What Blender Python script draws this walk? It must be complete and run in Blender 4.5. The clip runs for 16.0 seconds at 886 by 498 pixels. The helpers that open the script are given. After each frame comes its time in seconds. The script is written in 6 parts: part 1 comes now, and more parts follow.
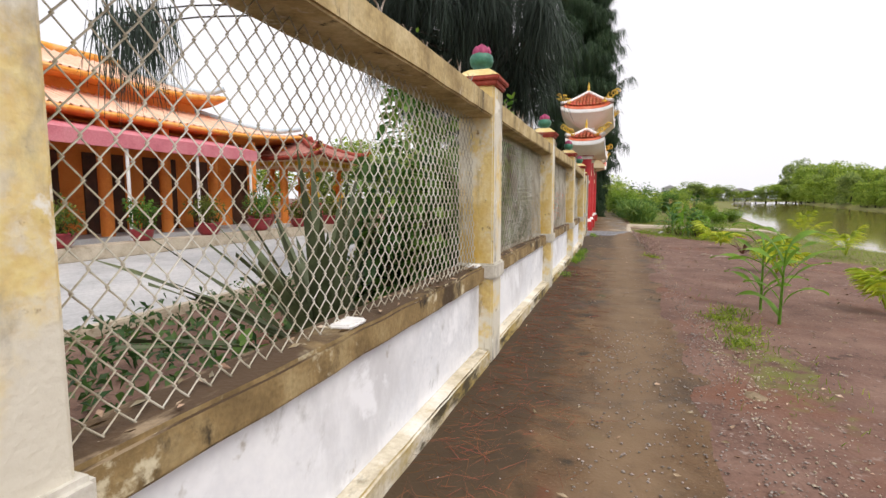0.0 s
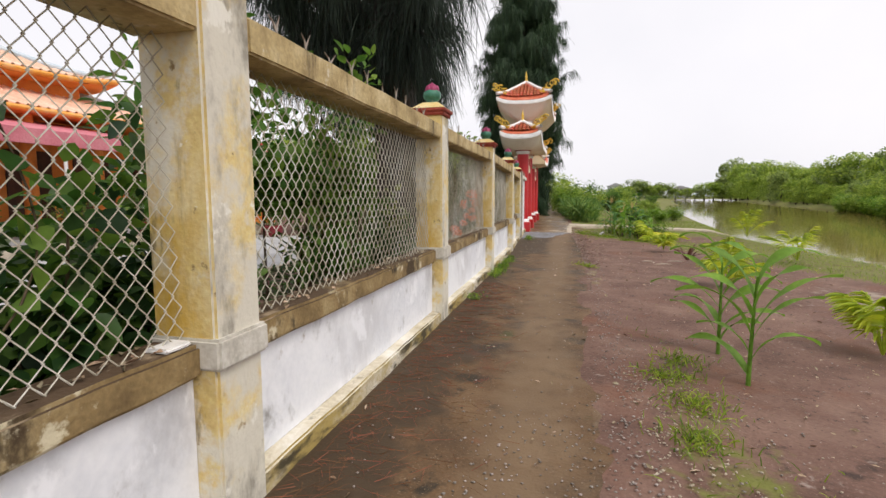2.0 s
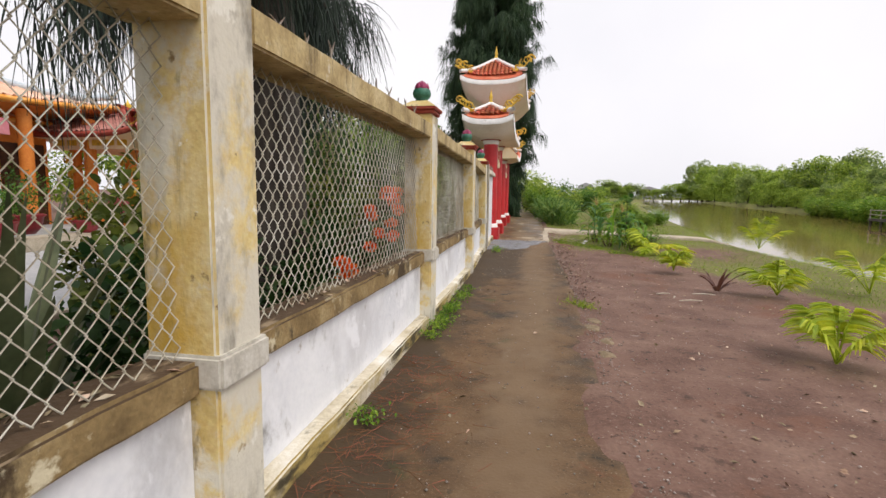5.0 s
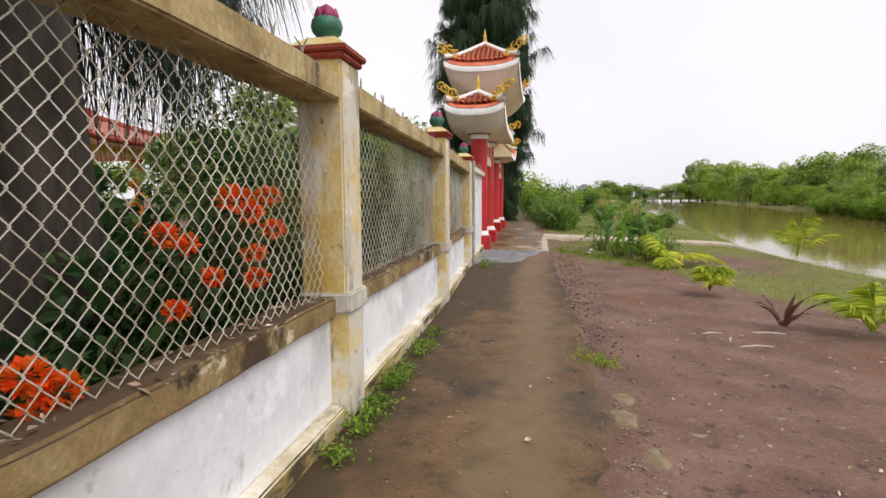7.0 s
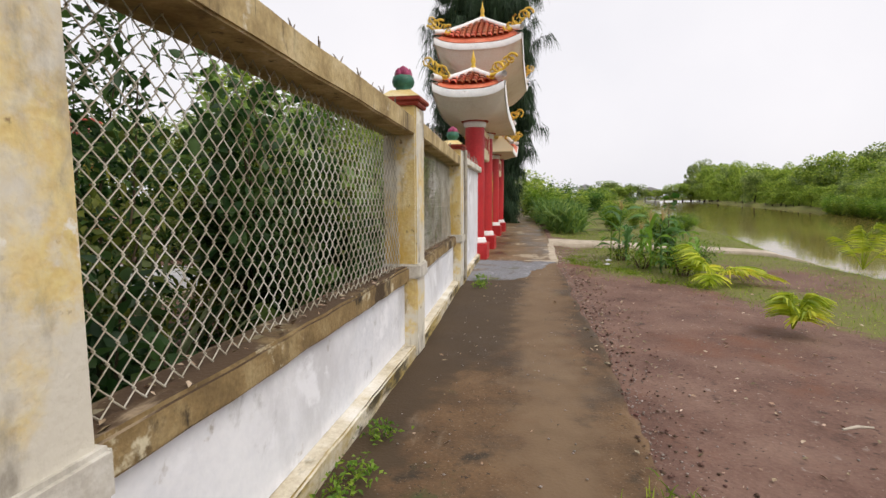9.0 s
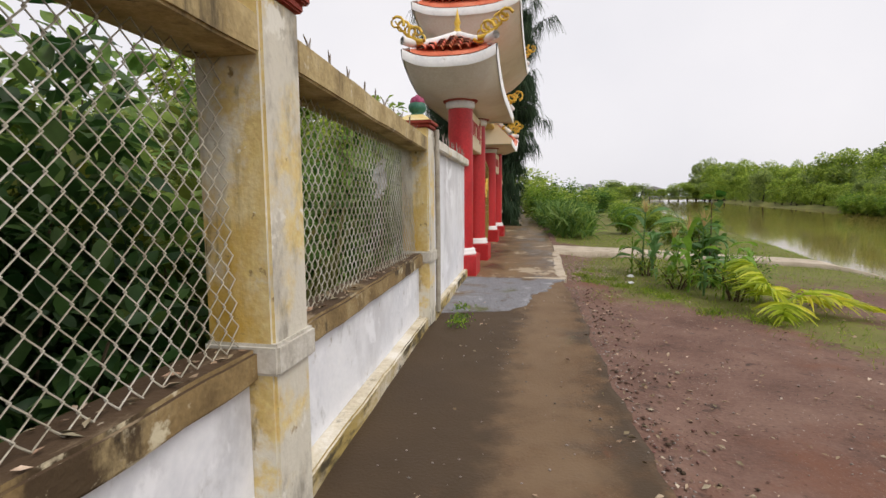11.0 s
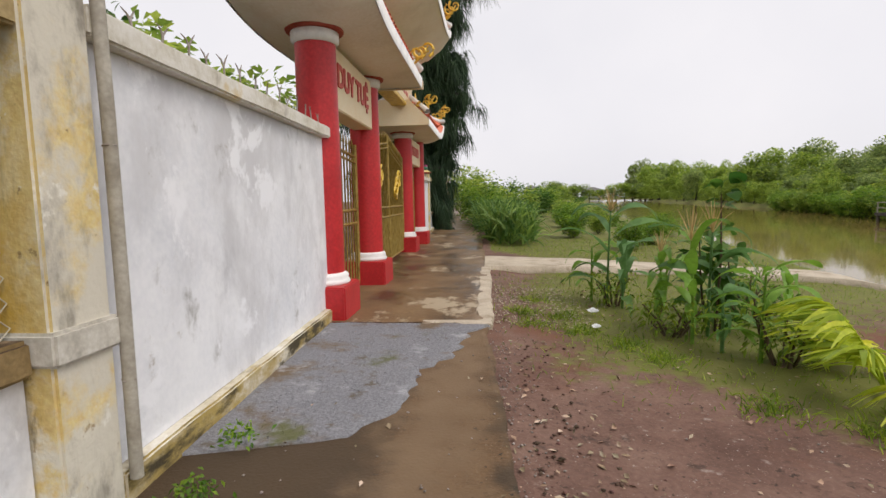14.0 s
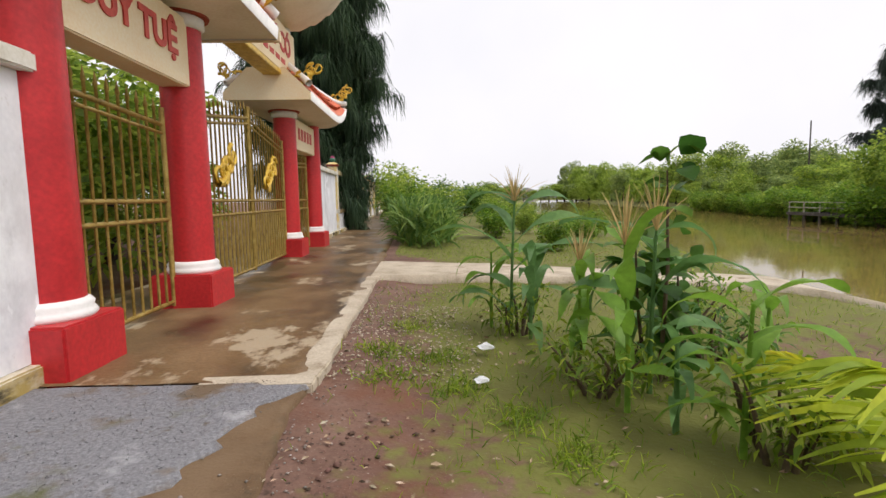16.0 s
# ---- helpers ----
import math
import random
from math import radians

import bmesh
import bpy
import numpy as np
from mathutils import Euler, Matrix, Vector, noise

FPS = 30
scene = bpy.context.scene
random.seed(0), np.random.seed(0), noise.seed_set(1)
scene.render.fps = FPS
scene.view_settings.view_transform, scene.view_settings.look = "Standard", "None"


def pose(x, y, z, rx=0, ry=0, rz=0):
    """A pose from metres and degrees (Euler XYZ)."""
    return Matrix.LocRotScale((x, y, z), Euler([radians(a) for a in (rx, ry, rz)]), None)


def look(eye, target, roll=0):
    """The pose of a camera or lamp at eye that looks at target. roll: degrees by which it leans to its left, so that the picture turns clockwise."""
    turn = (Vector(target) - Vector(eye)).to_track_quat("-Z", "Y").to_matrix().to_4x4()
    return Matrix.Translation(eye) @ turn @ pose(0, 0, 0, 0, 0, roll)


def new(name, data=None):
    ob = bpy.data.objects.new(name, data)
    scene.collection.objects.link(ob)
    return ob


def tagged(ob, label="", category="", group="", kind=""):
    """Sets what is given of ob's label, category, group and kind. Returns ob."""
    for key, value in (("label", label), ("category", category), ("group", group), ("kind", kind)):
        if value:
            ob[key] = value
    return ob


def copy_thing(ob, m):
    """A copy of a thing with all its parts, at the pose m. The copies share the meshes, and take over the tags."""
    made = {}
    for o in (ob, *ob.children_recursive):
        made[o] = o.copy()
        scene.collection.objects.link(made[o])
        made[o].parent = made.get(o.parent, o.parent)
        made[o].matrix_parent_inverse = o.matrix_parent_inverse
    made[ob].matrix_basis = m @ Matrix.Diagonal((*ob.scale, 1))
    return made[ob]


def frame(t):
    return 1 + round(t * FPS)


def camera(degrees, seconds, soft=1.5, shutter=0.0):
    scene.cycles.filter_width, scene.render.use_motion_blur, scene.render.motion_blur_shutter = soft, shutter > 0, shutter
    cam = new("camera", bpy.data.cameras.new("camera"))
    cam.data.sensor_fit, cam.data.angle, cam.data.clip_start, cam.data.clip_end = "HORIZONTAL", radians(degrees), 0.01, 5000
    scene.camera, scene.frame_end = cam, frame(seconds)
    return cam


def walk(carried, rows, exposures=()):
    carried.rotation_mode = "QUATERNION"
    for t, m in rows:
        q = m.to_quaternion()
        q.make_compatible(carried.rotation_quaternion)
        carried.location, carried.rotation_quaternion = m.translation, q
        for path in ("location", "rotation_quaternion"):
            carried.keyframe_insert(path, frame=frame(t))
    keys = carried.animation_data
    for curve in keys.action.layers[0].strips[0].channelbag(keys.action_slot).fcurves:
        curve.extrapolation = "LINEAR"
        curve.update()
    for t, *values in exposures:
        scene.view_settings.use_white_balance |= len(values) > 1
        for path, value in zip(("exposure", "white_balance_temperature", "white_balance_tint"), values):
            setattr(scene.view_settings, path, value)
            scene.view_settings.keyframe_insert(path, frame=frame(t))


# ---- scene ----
cam = camera(83.0, 16.0)
PATH = [
    (0, (0.882, -10.474, 1.252), (0.219, -8.599, 1.049), 0.0),
    (0.5, (1.008, -9.963, 1.268), (0.421, -8.062, 1.057), 0.1),
    (1, (1.13, -9.456, 1.287), (0.596, -7.54, 1.076), 0.0),
    (1.5, (1.17, -8.918, 1.293), (0.67, -6.993, 1.082), 0.1),
    (2, (1.221, -8.372, 1.279), (0.734, -6.444, 1.067), -0.1),
    (2.5, (1.222, -7.856, 1.313), (0.75, -5.926, 1.091), 0.6),
    (3, (1.221, -7.322, 1.306), (0.764, -5.386, 1.096), 0.2),
    (3.5, (1.151, -6.758, 1.328), (0.716, -4.818, 1.109), 0.5),
    (4, (1.07, -6.177, 1.329), (0.672, -4.23, 1.107), 0.6),
    (4.5, (1.027, -5.576, 1.316), (0.651, -3.625, 1.092), 0.9),
    (7, (1.065, -2.916, 1.309), (0.69, -0.962, 1.101), -0.2),
    (7.5, (0.959, -2.382, 1.316), (0.591, -0.427, 1.106), -0.2),
    (8, (0.918, -1.876, 1.3), (0.548, 0.078, 1.091), -0.2),
    (10.5, (0.924, 0.772, 1.297), (0.539, 2.724, 1.092), -0.2),
    (11, (0.914, 1.367, 1.29), (0.527, 3.318, 1.085), -0.4),
    (11.5, (0.911, 1.939, 1.278), (0.531, 3.892, 1.075), -0.5),
    (12, (0.931, 2.506, 1.264), (0.571, 4.462, 1.061), -0.3),
    (12.5, (0.973, 3.078, 1.25), (0.649, 5.041, 1.049), -0.4),
    (13, (1.051, 3.6, 1.231), (0.778, 5.571, 1.032), -0.4),
    (13.5, (1.138, 4.142, 1.207), (0.915, 6.12, 1.011), -0.8),
    (14, (1.255, 4.648, 1.176), (1.078, 6.63, 0.979), -1.1),
    (14.5, (1.355, 5.101, 1.173), (1.221, 7.087, 0.978), -0.6),
    (15, (1.542, 5.526, 1.118), (1.45, 7.515, 0.924), -0.8),
    (15.5, (1.74, 6.027, 1.085), (1.734, 8.017, 0.888), -0.7),
    (16, (1.941, 6.48, 1.038), (2.009, 8.469, 0.838), -0.9),
]
EXPOSURE = [(0, 0.30), (1.5, 0.17), (3, 0.16), (5, 0.18), (7.5, 0.16), (10.5, 0.04), (13, 0.0), (14.5, 0.03), (15.2, 0.08), (16, 0.2)]
walk(cam, [(t, look(eye, target, roll)) for t, eye, target, roll in PATH], [(t, stops, 6740, 13.5) for t, stops in EXPOSURE])

# ---------------- world, sun, exposure ----------------
SUN_EL, SUN_AZ = radians(55), radians(120)
world = bpy.data.worlds.new("overcast_sky")
scene.world = world
world.use_nodes = True
wn, wl = world.node_tree.nodes, world.node_tree.links
bg = wn["Background"]
sky = wn.new("ShaderNodeTexSky")
sky.sky_type = "NISHITA"
sky.sun_disc = False
sky.sun_elevation, sky.sun_rotation = SUN_EL, SUN_AZ
sky.dust_density = 4.0
grey = wn.new("ShaderNodeHueSaturation")
grey.inputs["Saturation"].default_value = 0.12
veil = wn.new("ShaderNodeMix")
veil.data_type = "RGBA"
veil.inputs["Factor"].default_value = 0.8
tc = wn.new("ShaderNodeTexCoord")
cl = wn.new("ShaderNodeTexNoise")
cl.inputs["Scale"].default_value = 2.5
cl.inputs["Detail"].default_value = 5
ramp = wn.new("ShaderNodeValToRGB")
ramp.color_ramp.elements[0].position, ramp.color_ramp.elements[0].color = 0.3, (9.1, 9.4, 10.1, 1)
ramp.color_ramp.elements[1].position, ramp.color_ramp.elements[1].color = 0.7, (10.2, 10.4, 10.9, 1)
wl.new(tc.outputs["Generated"], cl.inputs["Vector"])
wl.new(cl.outputs["Fac"], ramp.inputs["Fac"])
wl.new(sky.outputs["Color"], grey.inputs["Color"])
wl.new(grey.outputs["Color"], veil.inputs["A"])
wl.new(ramp.outputs["Color"], veil.inputs["B"])
wl.new(veil.outputs["Result"], bg.inputs["Color"])
bg.inputs["Strength"].default_value = 0.10
sun_data = bpy.data.lights.new("sun", "SUN")
sun_data.energy, sun_data.angle, sun_data.color = 1.5, radians(25), (1.0, 0.97, 0.92)
sun = new("sun", sun_data)
sun.matrix_world = look((14, -8, 23), (0, 0, 0))

R = np.random.default_rng(7)


# ---------------- materials ----------------
def mat(name, colours, scale=6.0, rough=0.75, bump=0.25, fine=60.0, metal=0.0, coord="Object", island=0.0,
        translucent=0.0, stops=None, spec=0.4, stretch=(1, 1, 1), rand=0.0):
    """A surface with coarse colour variation, fine grain and relief."""
    m = bpy.data.materials.new(name)
    m.use_nodes = True
    n, l = m.node_tree.nodes, m.node_tree.links
    b = n["Principled BSDF"]
    b.inputs["Roughness"].default_value = rough
    b.inputs["Metallic"].default_value = metal
    b.inputs["Specular IOR Level"].default_value = spec
    t = n.new("ShaderNodeTexCoord")
    mp = n.new("ShaderNodeMapping")
    mp.inputs["Scale"].default_value = stretch
    l.new(t.outputs[coord], mp.inputs["Vector"])
    a = n.new("ShaderNodeTexNoise")
    a.inputs["Scale"].default_value, a.inputs["Detail"].default_value, a.inputs["Roughness"].default_value = scale, 8, 0.62
    f = n.new("ShaderNodeTexNoise")
    f.inputs["Scale"].default_value, f.inputs["Detail"].default_value = fine, 4
    l.new(mp.outputs["Vector"], a.inputs["Vector"])
    l.new(mp.outputs["Vector"], f.inputs["Vector"])
    r = n.new("ShaderNodeValToRGB")
    els = r.color_ramp.elements
    k = len(colours)
    stops = stops or [0.3 + 0.4 * i / max(1, k - 1) for i in range(k)]
    while len(els) < k:
        els.new(0.5)
    for e, c, s in zip(els, colours, stops):
        e.position, e.color = s, (*c, 1)
    l.new(a.outputs["Fac"], r.inputs["Fac"])
    mix = n.new("ShaderNodeMix")
    mix.data_type, mix.blend_type = "RGBA", "OVERLAY"
    mix.inputs["Factor"].default_value = 0.35
    l.new(r.outputs["Color"], mix.inputs["A"])
    l.new(f.outputs["Fac"], mix.inputs["B"])
    col = mix.outputs["Result"]
    if island or rand:
        g = n.new("ShaderNodeNewGeometry") if island else n.new("ShaderNodeObjectInfo")
        hs = n.new("ShaderNodeHueSaturation")
        src = g.outputs["Random Per Island"] if island else g.outputs["Random"]
        amt = island or rand
        mr = n.new("ShaderNodeMapRange")
        mr.inputs["To Min"].default_value, mr.inputs["To Max"].default_value = 1 - amt, 1 + amt
        l.new(src, mr.inputs["Value"])
        l.new(mr.outputs["Result"], hs.inputs["Value"])
        mr2 = n.new("ShaderNodeMapRange")
        mr2.inputs["To Min"].default_value, mr2.inputs["To Max"].default_value = 0.5 + amt * 0.06, 0.5 - amt * 0.06
        l.new(src, mr2.inputs["Value"])
        l.new(mr2.outputs["Result"], hs.inputs["Hue"])
        l.new(col, hs.inputs["Color"])
        col = hs.outputs["Color"]
    l.new(col, b.inputs["Base Color"])
    if bump:
        bp = n.new("ShaderNodeBump")
        bp.inputs["Strength"].default_value, bp.inputs["Distance"].default_value = bump, 0.01
        ad = n.new("ShaderNodeMath")
        ad.operation = "ADD"
        l.new(a.outputs["Fac"], ad.inputs[0])
        l.new(f.outputs["Fac"], ad.inputs[1])
        l.new(ad.outputs["Value"], bp.inputs["Height"])
        l.new(bp.outputs["Normal"], b.inputs["Normal"])
    if translucent:
        tr = n.new("ShaderNodeBsdfTranslucent")
        ms = n.new("ShaderNodeMixShader")
        ms.inputs["Fac"].default_value = translucent
        l.new(col, tr.inputs["Color"])
        l.new(b.outputs["BSDF"], ms.inputs[1])
        l.new(tr.outputs["BSDF"], ms.inputs[2])
        l.new(ms.outputs["Shader"], n["Material Output"].inputs["Surface"])
    return m


def blend(m, colour, scale, lo, hi, stretch=(1, 1, 1), rough=None, coord="Object", detail=8, distort=0.0):
    """Lay stains of a second colour over a material, by a noise of their own."""
    n, l = m.node_tree.nodes, m.node_tree.links
    b = n["Principled BSDF"]
    t, mp, a = n.new("ShaderNodeTexCoord"), n.new("ShaderNodeMapping"), n.new("ShaderNodeTexNoise")
    mp.inputs["Scale"].default_value, mp.inputs["Location"].default_value = stretch, (scale * 3.1, 7.7, 1.3)
    a.inputs["Scale"].default_value, a.inputs["Detail"].default_value, a.inputs["Distortion"].default_value = scale, detail, distort
    a.inputs["Roughness"].default_value = 0.65
    l.new(t.outputs[coord], mp.inputs["Vector"])
    l.new(mp.outputs["Vector"], a.inputs["Vector"])
    mr = n.new("ShaderNodeMapRange")
    mr.interpolation_type = "SMOOTHSTEP"
    mr.inputs["From Min"].default_value, mr.inputs["From Max"].default_value = lo, hi
    l.new(a.outputs["Fac"], mr.inputs["Value"])
    mx = n.new("ShaderNodeMix")
    mx.data_type = "RGBA"
    mx.inputs["B"].default_value = (*colour, 1)
    l.new(mr.outputs["Result"], mx.inputs["Factor"])
    old = b.inputs["Base Color"].links[0].from_socket
    l.new(old, mx.inputs["A"])
    l.new(mx.outputs["Result"], b.inputs["Base Color"])
    if rough is not None:
        rr = n.new("ShaderNodeMapRange")
        rr.inputs["To Min"].default_value, rr.inputs["To Max"].default_value = b.inputs["Roughness"].default_value, rough
        l.new(mr.outputs["Result"], rr.inputs["Value"])
        l.new(rr.outputs["Result"], b.inputs["Roughness"])
    return m


def masked(m, layer, c1, c2, scale, lo=0.92, hi=1.28):
    n, l = m.node_tree.nodes, m.node_tree.links
    b = n["Principled BSDF"]
    at, t, a, f = n.new("ShaderNodeAttribute"), n.new("ShaderNodeTexCoord"), n.new("ShaderNodeTexNoise"), n.new("ShaderNodeTexNoise")
    at.attribute_name = layer
    a.inputs["Scale"].default_value, a.inputs["Detail"].default_value = scale, 9
    f.inputs["Scale"].default_value, f.inputs["Detail"].default_value = scale * 0.3, 5
    for q in (a, f):
        l.new(t.outputs["Object"], q.inputs["Vector"])
    ad = n.new("ShaderNodeMath")
    ad.operation = "MULTIPLY_ADD"
    ad.inputs[1].default_value = 1.1
    l.new(a.outputs["Fac"], ad.inputs[0])
    l.new(at.outputs["Fac"], ad.inputs[2])
    mr = n.new("ShaderNodeMapRange")
    mr.interpolation_type = "SMOOTHSTEP"
    mr.inputs["From Min"].default_value, mr.inputs["From Max"].default_value = lo, hi
    l.new(ad.outputs["Value"], mr.inputs["Value"])
    cm = n.new("ShaderNodeMix")
    cm.data_type = "RGBA"
    cm.inputs["A"].default_value, cm.inputs["B"].default_value = (*c1, 1), (*c2, 1)
    l.new(f.outputs["Fac"], cm.inputs["Factor"])
    mx = n.new("ShaderNodeMix")
    mx.data_type = "RGBA"
    l.new(mr.outputs["Result"], mx.inputs["Factor"])
    l.new(b.inputs["Base Color"].links[0].from_socket, mx.inputs["A"])
    l.new(cm.outputs["Result"], mx.inputs["B"])
    l.new(mx.outputs["Result"], b.inputs["Base Color"])


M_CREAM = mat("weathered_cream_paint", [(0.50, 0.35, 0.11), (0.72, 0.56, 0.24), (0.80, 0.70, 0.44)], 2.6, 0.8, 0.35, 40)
blend(M_CREAM, (0.70, 0.66, 0.55), 2.2, 0.50, 0.60)
blend(M_CREAM, (0.62, 0.38, 0.05), 1.5, 0.52, 0.66, (1, 1, 0.5))
blend(M_CREAM, (0.27, 0.20, 0.10), 5.0, 0.53, 0.70, (1.6, 1.6, 0.16))
blend(M_CREAM, (0.11, 0.085, 0.05), 4.2, 0.61, 0.70, (1.3, 1.3, 0.3))
blend(M_CREAM, (0.30, 0.20, 0.09), 14.0, 0.61, 0.70)
blend(M_CREAM, (0.80, 0.77, 0.68), 7.0, 0.66, 0.70)
def one_side(m, colour, scale, lo, hi, stretch=(1, 1, 1), axis="X"):
    """Weathering of the faces turned to the river (X) or upwards (Z)."""
    blend(m, colour, scale, lo, hi, stretch)
    n, l = m.node_tree.nodes, m.node_tree.links
    mx = n["Principled BSDF"].inputs["Base Color"].links[0].from_node
    old = mx.inputs["Factor"].links[0].from_socket
    g, sp, mr, mu = n.new("ShaderNodeNewGeometry"), n.new("ShaderNodeSeparateXYZ"), n.new("ShaderNodeMapRange"), n.new("ShaderNodeMath")
    l.new(g.outputs["True Normal"], sp.inputs["Vector"])
    l.new(sp.outputs[axis], mr.inputs["Value"])
    mr.inputs["From Min"].default_value, mr.inputs["From Max"].default_value = 0.5, 0.8
    mu.operation = "MULTIPLY"
    l.new(mr.outputs["Result"], mu.inputs[0])
    l.new(old, mu.inputs[1])
    l.new(mu.outputs["Value"], mx.inputs["Factor"])


one_side(M_CREAM, (0.66, 0.62, 0.52), 1.9, 0.36, 0.50)
one_side(M_CREAM, (0.27, 0.245, 0.20), 2.6, 0.47, 0.62, (1, 1, 0.5))
one_side(M_CREAM, (0.78, 0.75, 0.66), 4.2, 0.58, 0.64)
M_BAND = mat("pale_grey_band", [(0.40, 0.37, 0.31), (0.60, 0.57, 0.50), (0.70, 0.68, 0.62)], 6.0, 0.85, 0.3, 45)
blend(M_BAND, (0.18, 0.15, 0.11), 5.0, 0.57, 0.70)
M_SILL = mat("stained_concrete_sill", [(0.11, 0.07, 0.03), (0.27, 0.185, 0.08), (0.46, 0.36, 0.19)], 3.2, 0.9, 0.5, 50)
blend(M_SILL, (0.07, 0.045, 0.022), 3.0, 0.50, 0.62, (1, 0.8, 0.5))
blend(M_SILL, (0.62, 0.55, 0.38), 5.5, 0.58, 0.66)
blend(M_SILL, (0.04, 0.028, 0.016), 7.0, 0.60, 0.70, (1, 0.6, 0.4))
one_side(M_SILL, (0.085, 0.052, 0.028), 2.0, 0.25, 0.50, axis="Z")
one_side(M_SILL, (0.33, 0.25, 0.16), 6.0, 0.54, 0.66, (1, 0.35, 1), axis="Z")
one_side(M_SILL, (0.62, 0.55, 0.44), 22.0, 0.64, 0.70, (1, 0.5, 1), axis="Z")
M_BEAM = mat("weathered_beam", [(0.24, 0.165, 0.07), (0.46, 0.35, 0.17), (0.64, 0.53, 0.31)], 3.4, 0.85, 0.4, 50)
blend(M_BEAM, (0.10, 0.075, 0.04), 4.5, 0.54, 0.70, (1, 1.0, 0.2))
blend(M_BEAM, (0.64, 0.58, 0.44), 5.0, 0.60, 0.68)
blend(M_BEAM, (0.055, 0.042, 0.028), 9.0, 0.61, 0.70, (1, 1, 0.3))
M_COPING = mat("pale_coping", [(0.46, 0.41, 0.31), (0.68, 0.65, 0.57), (0.78, 0.76, 0.71)], 3.0, 0.85, 0.3, 45)
blend(M_COPING, (0.26, 0.22, 0.16), 3.5, 0.58, 0.72, (1, 0.8, 0.4))
blend(M_COPING, (0.62, 0.50, 0.28), 2.2, 0.58, 0.70)
M_WHITE = mat("limewashed_wall", [(0.66, 0.68, 0.72), (0.80, 0.81, 0.84), (0.86, 0.87, 0.89)], 1.3, 0.85, 0.15, 30)
blend(M_WHITE, (0.46, 0.46, 0.48), 1.4, 0.54, 0.74, (1, 1, 0.7))
blend(M_WHITE, (0.62, 0.62, 0.64), 0.9, 0.46, 0.64, (1, 1, 0.6))
blend(M_WHITE, (0.30, 0.29, 0.27), 2.6, 0.60, 0.76, (1, 1.0, 0.8), distort=0.2)
blend(M_WHITE, (0.86, 0.87, 0.90), 2.2, 0.56, 0.63, distort=0.3)
blend(M_WHITE, (0.30, 0.25, 0.18), 4.6, 0.64, 0.78)
M_PLINTH = mat("mossy_plinth", [(0.40, 0.33, 0.20), (0.66, 0.60, 0.47), (0.80, 0.77, 0.69)], 3.0, 0.9, 0.4, 45)
blend(M_PLINTH, (0.08, 0.065, 0.03), 3.4, 0.55, 0.66, (1, 0.5, 2.0))
blend(M_PLINTH, (0.46, 0.34, 0.12), 2.4, 0.61, 0.72, (1, 0.7, 1))
one_side(M_PLINTH, (0.42, 0.31, 0.10), 2.6, 0.40, 0.56, (1, 0.5, 1))
one_side(M_PLINTH, (0.07, 0.055, 0.028), 4.0, 0.50, 0.64, (1, 0.5, 1.5))
M_RED = mat("red_gloss_paint", [(0.42, 0.018, 0.022), (0.52, 0.026, 0.03), (0.50, 0.03, 0.03)], 2.0, 0.45, 0.08, 30)
M_DKRED = mat("dark_red_paint", [(0.22, 0.03, 0.02), (0.33, 0.05, 0.03), (0.40, 0.09, 0.06)], 9.0, 0.7, 0.2, 60)
M_TRIM = mat("white_trim_paint", [(0.66, 0.66, 0.66), (0.80, 0.79, 0.77), (0.84, 0.83, 0.82)], 4.0, 0.6, 0.1, 40)
blend(M_TRIM, (0.42, 0.40, 0.36), 6.0, 0.62, 0.76)
M_SOFFIT = mat("pale_soffit_paint", [(0.70, 0.63, 0.54), (0.80, 0.73, 0.64), (0.83, 0.78, 0.71)], 1.5, 0.75, 0.1, 30)
M_SIGN = mat("cream_sign_paint", [(0.80, 0.62, 0.38), (0.86, 0.70, 0.47), (0.88, 0.76, 0.54)], 1.5, 0.65, 0.08, 40)
M_LETTER = mat("red_lettering", [(0.50, 0.05, 0.04), (0.62, 0.10, 0.07)], 8.0, 0.6, 0.1, 40)
M_GOLD = mat("gold_paint", [(0.50, 0.30, 0.03), (0.72, 0.46, 0.05), (0.80, 0.58, 0.12)], 12.0, 0.4, 0.2, 60, 0.15)
M_GATE = mat("brassy_gate_paint", [(0.20, 0.13, 0.03), (0.36, 0.245, 0.06), (0.46, 0.34, 0.11)], 9.0, 0.45, 0.15, 60, 0.35)
M_TILE = mat("terracotta_tiles", [(0.50, 0.11, 0.05), (0.66, 0.17, 0.08), (0.72, 0.25, 0.14)], 5.0, 0.55, 0.2, 40, island=0.2)
M_ORTILE = mat("orange_roof_tiles", [(0.76, 0.46, 0.31), (0.84, 0.55, 0.40), (0.86, 0.62, 0.48)], 2.0, 0.6, 0.2, 30, island=0.12)
M_ORANGE = mat("orange_wall_paint", [(0.62, 0.17, 0.03), (0.74, 0.24, 0.04), (0.78, 0.28, 0.06)], 1.5, 0.7, 0.1, 25)
M_PINK = mat("faded_pink_sheet", [(0.50, 0.13, 0.17), (0.62, 0.19, 0.23), (0.66, 0.25, 0.28)], 1.5, 0.6, 0.1, 25)
M_WIRE = mat("galvanised_wire", [(0.24, 0.19, 0.12), (0.54, 0.50, 0.40), (0.75, 0.73, 0.66)], 3.0, 0.55, 0.0, 60, 0.1)
M_IRON = mat("rusty_iron", [(0.16, 0.11, 0.08), (0.34, 0.30, 0.26), (0.48, 0.46, 0.44)], 12.0, 0.7, 0.2, 60, 0.3)
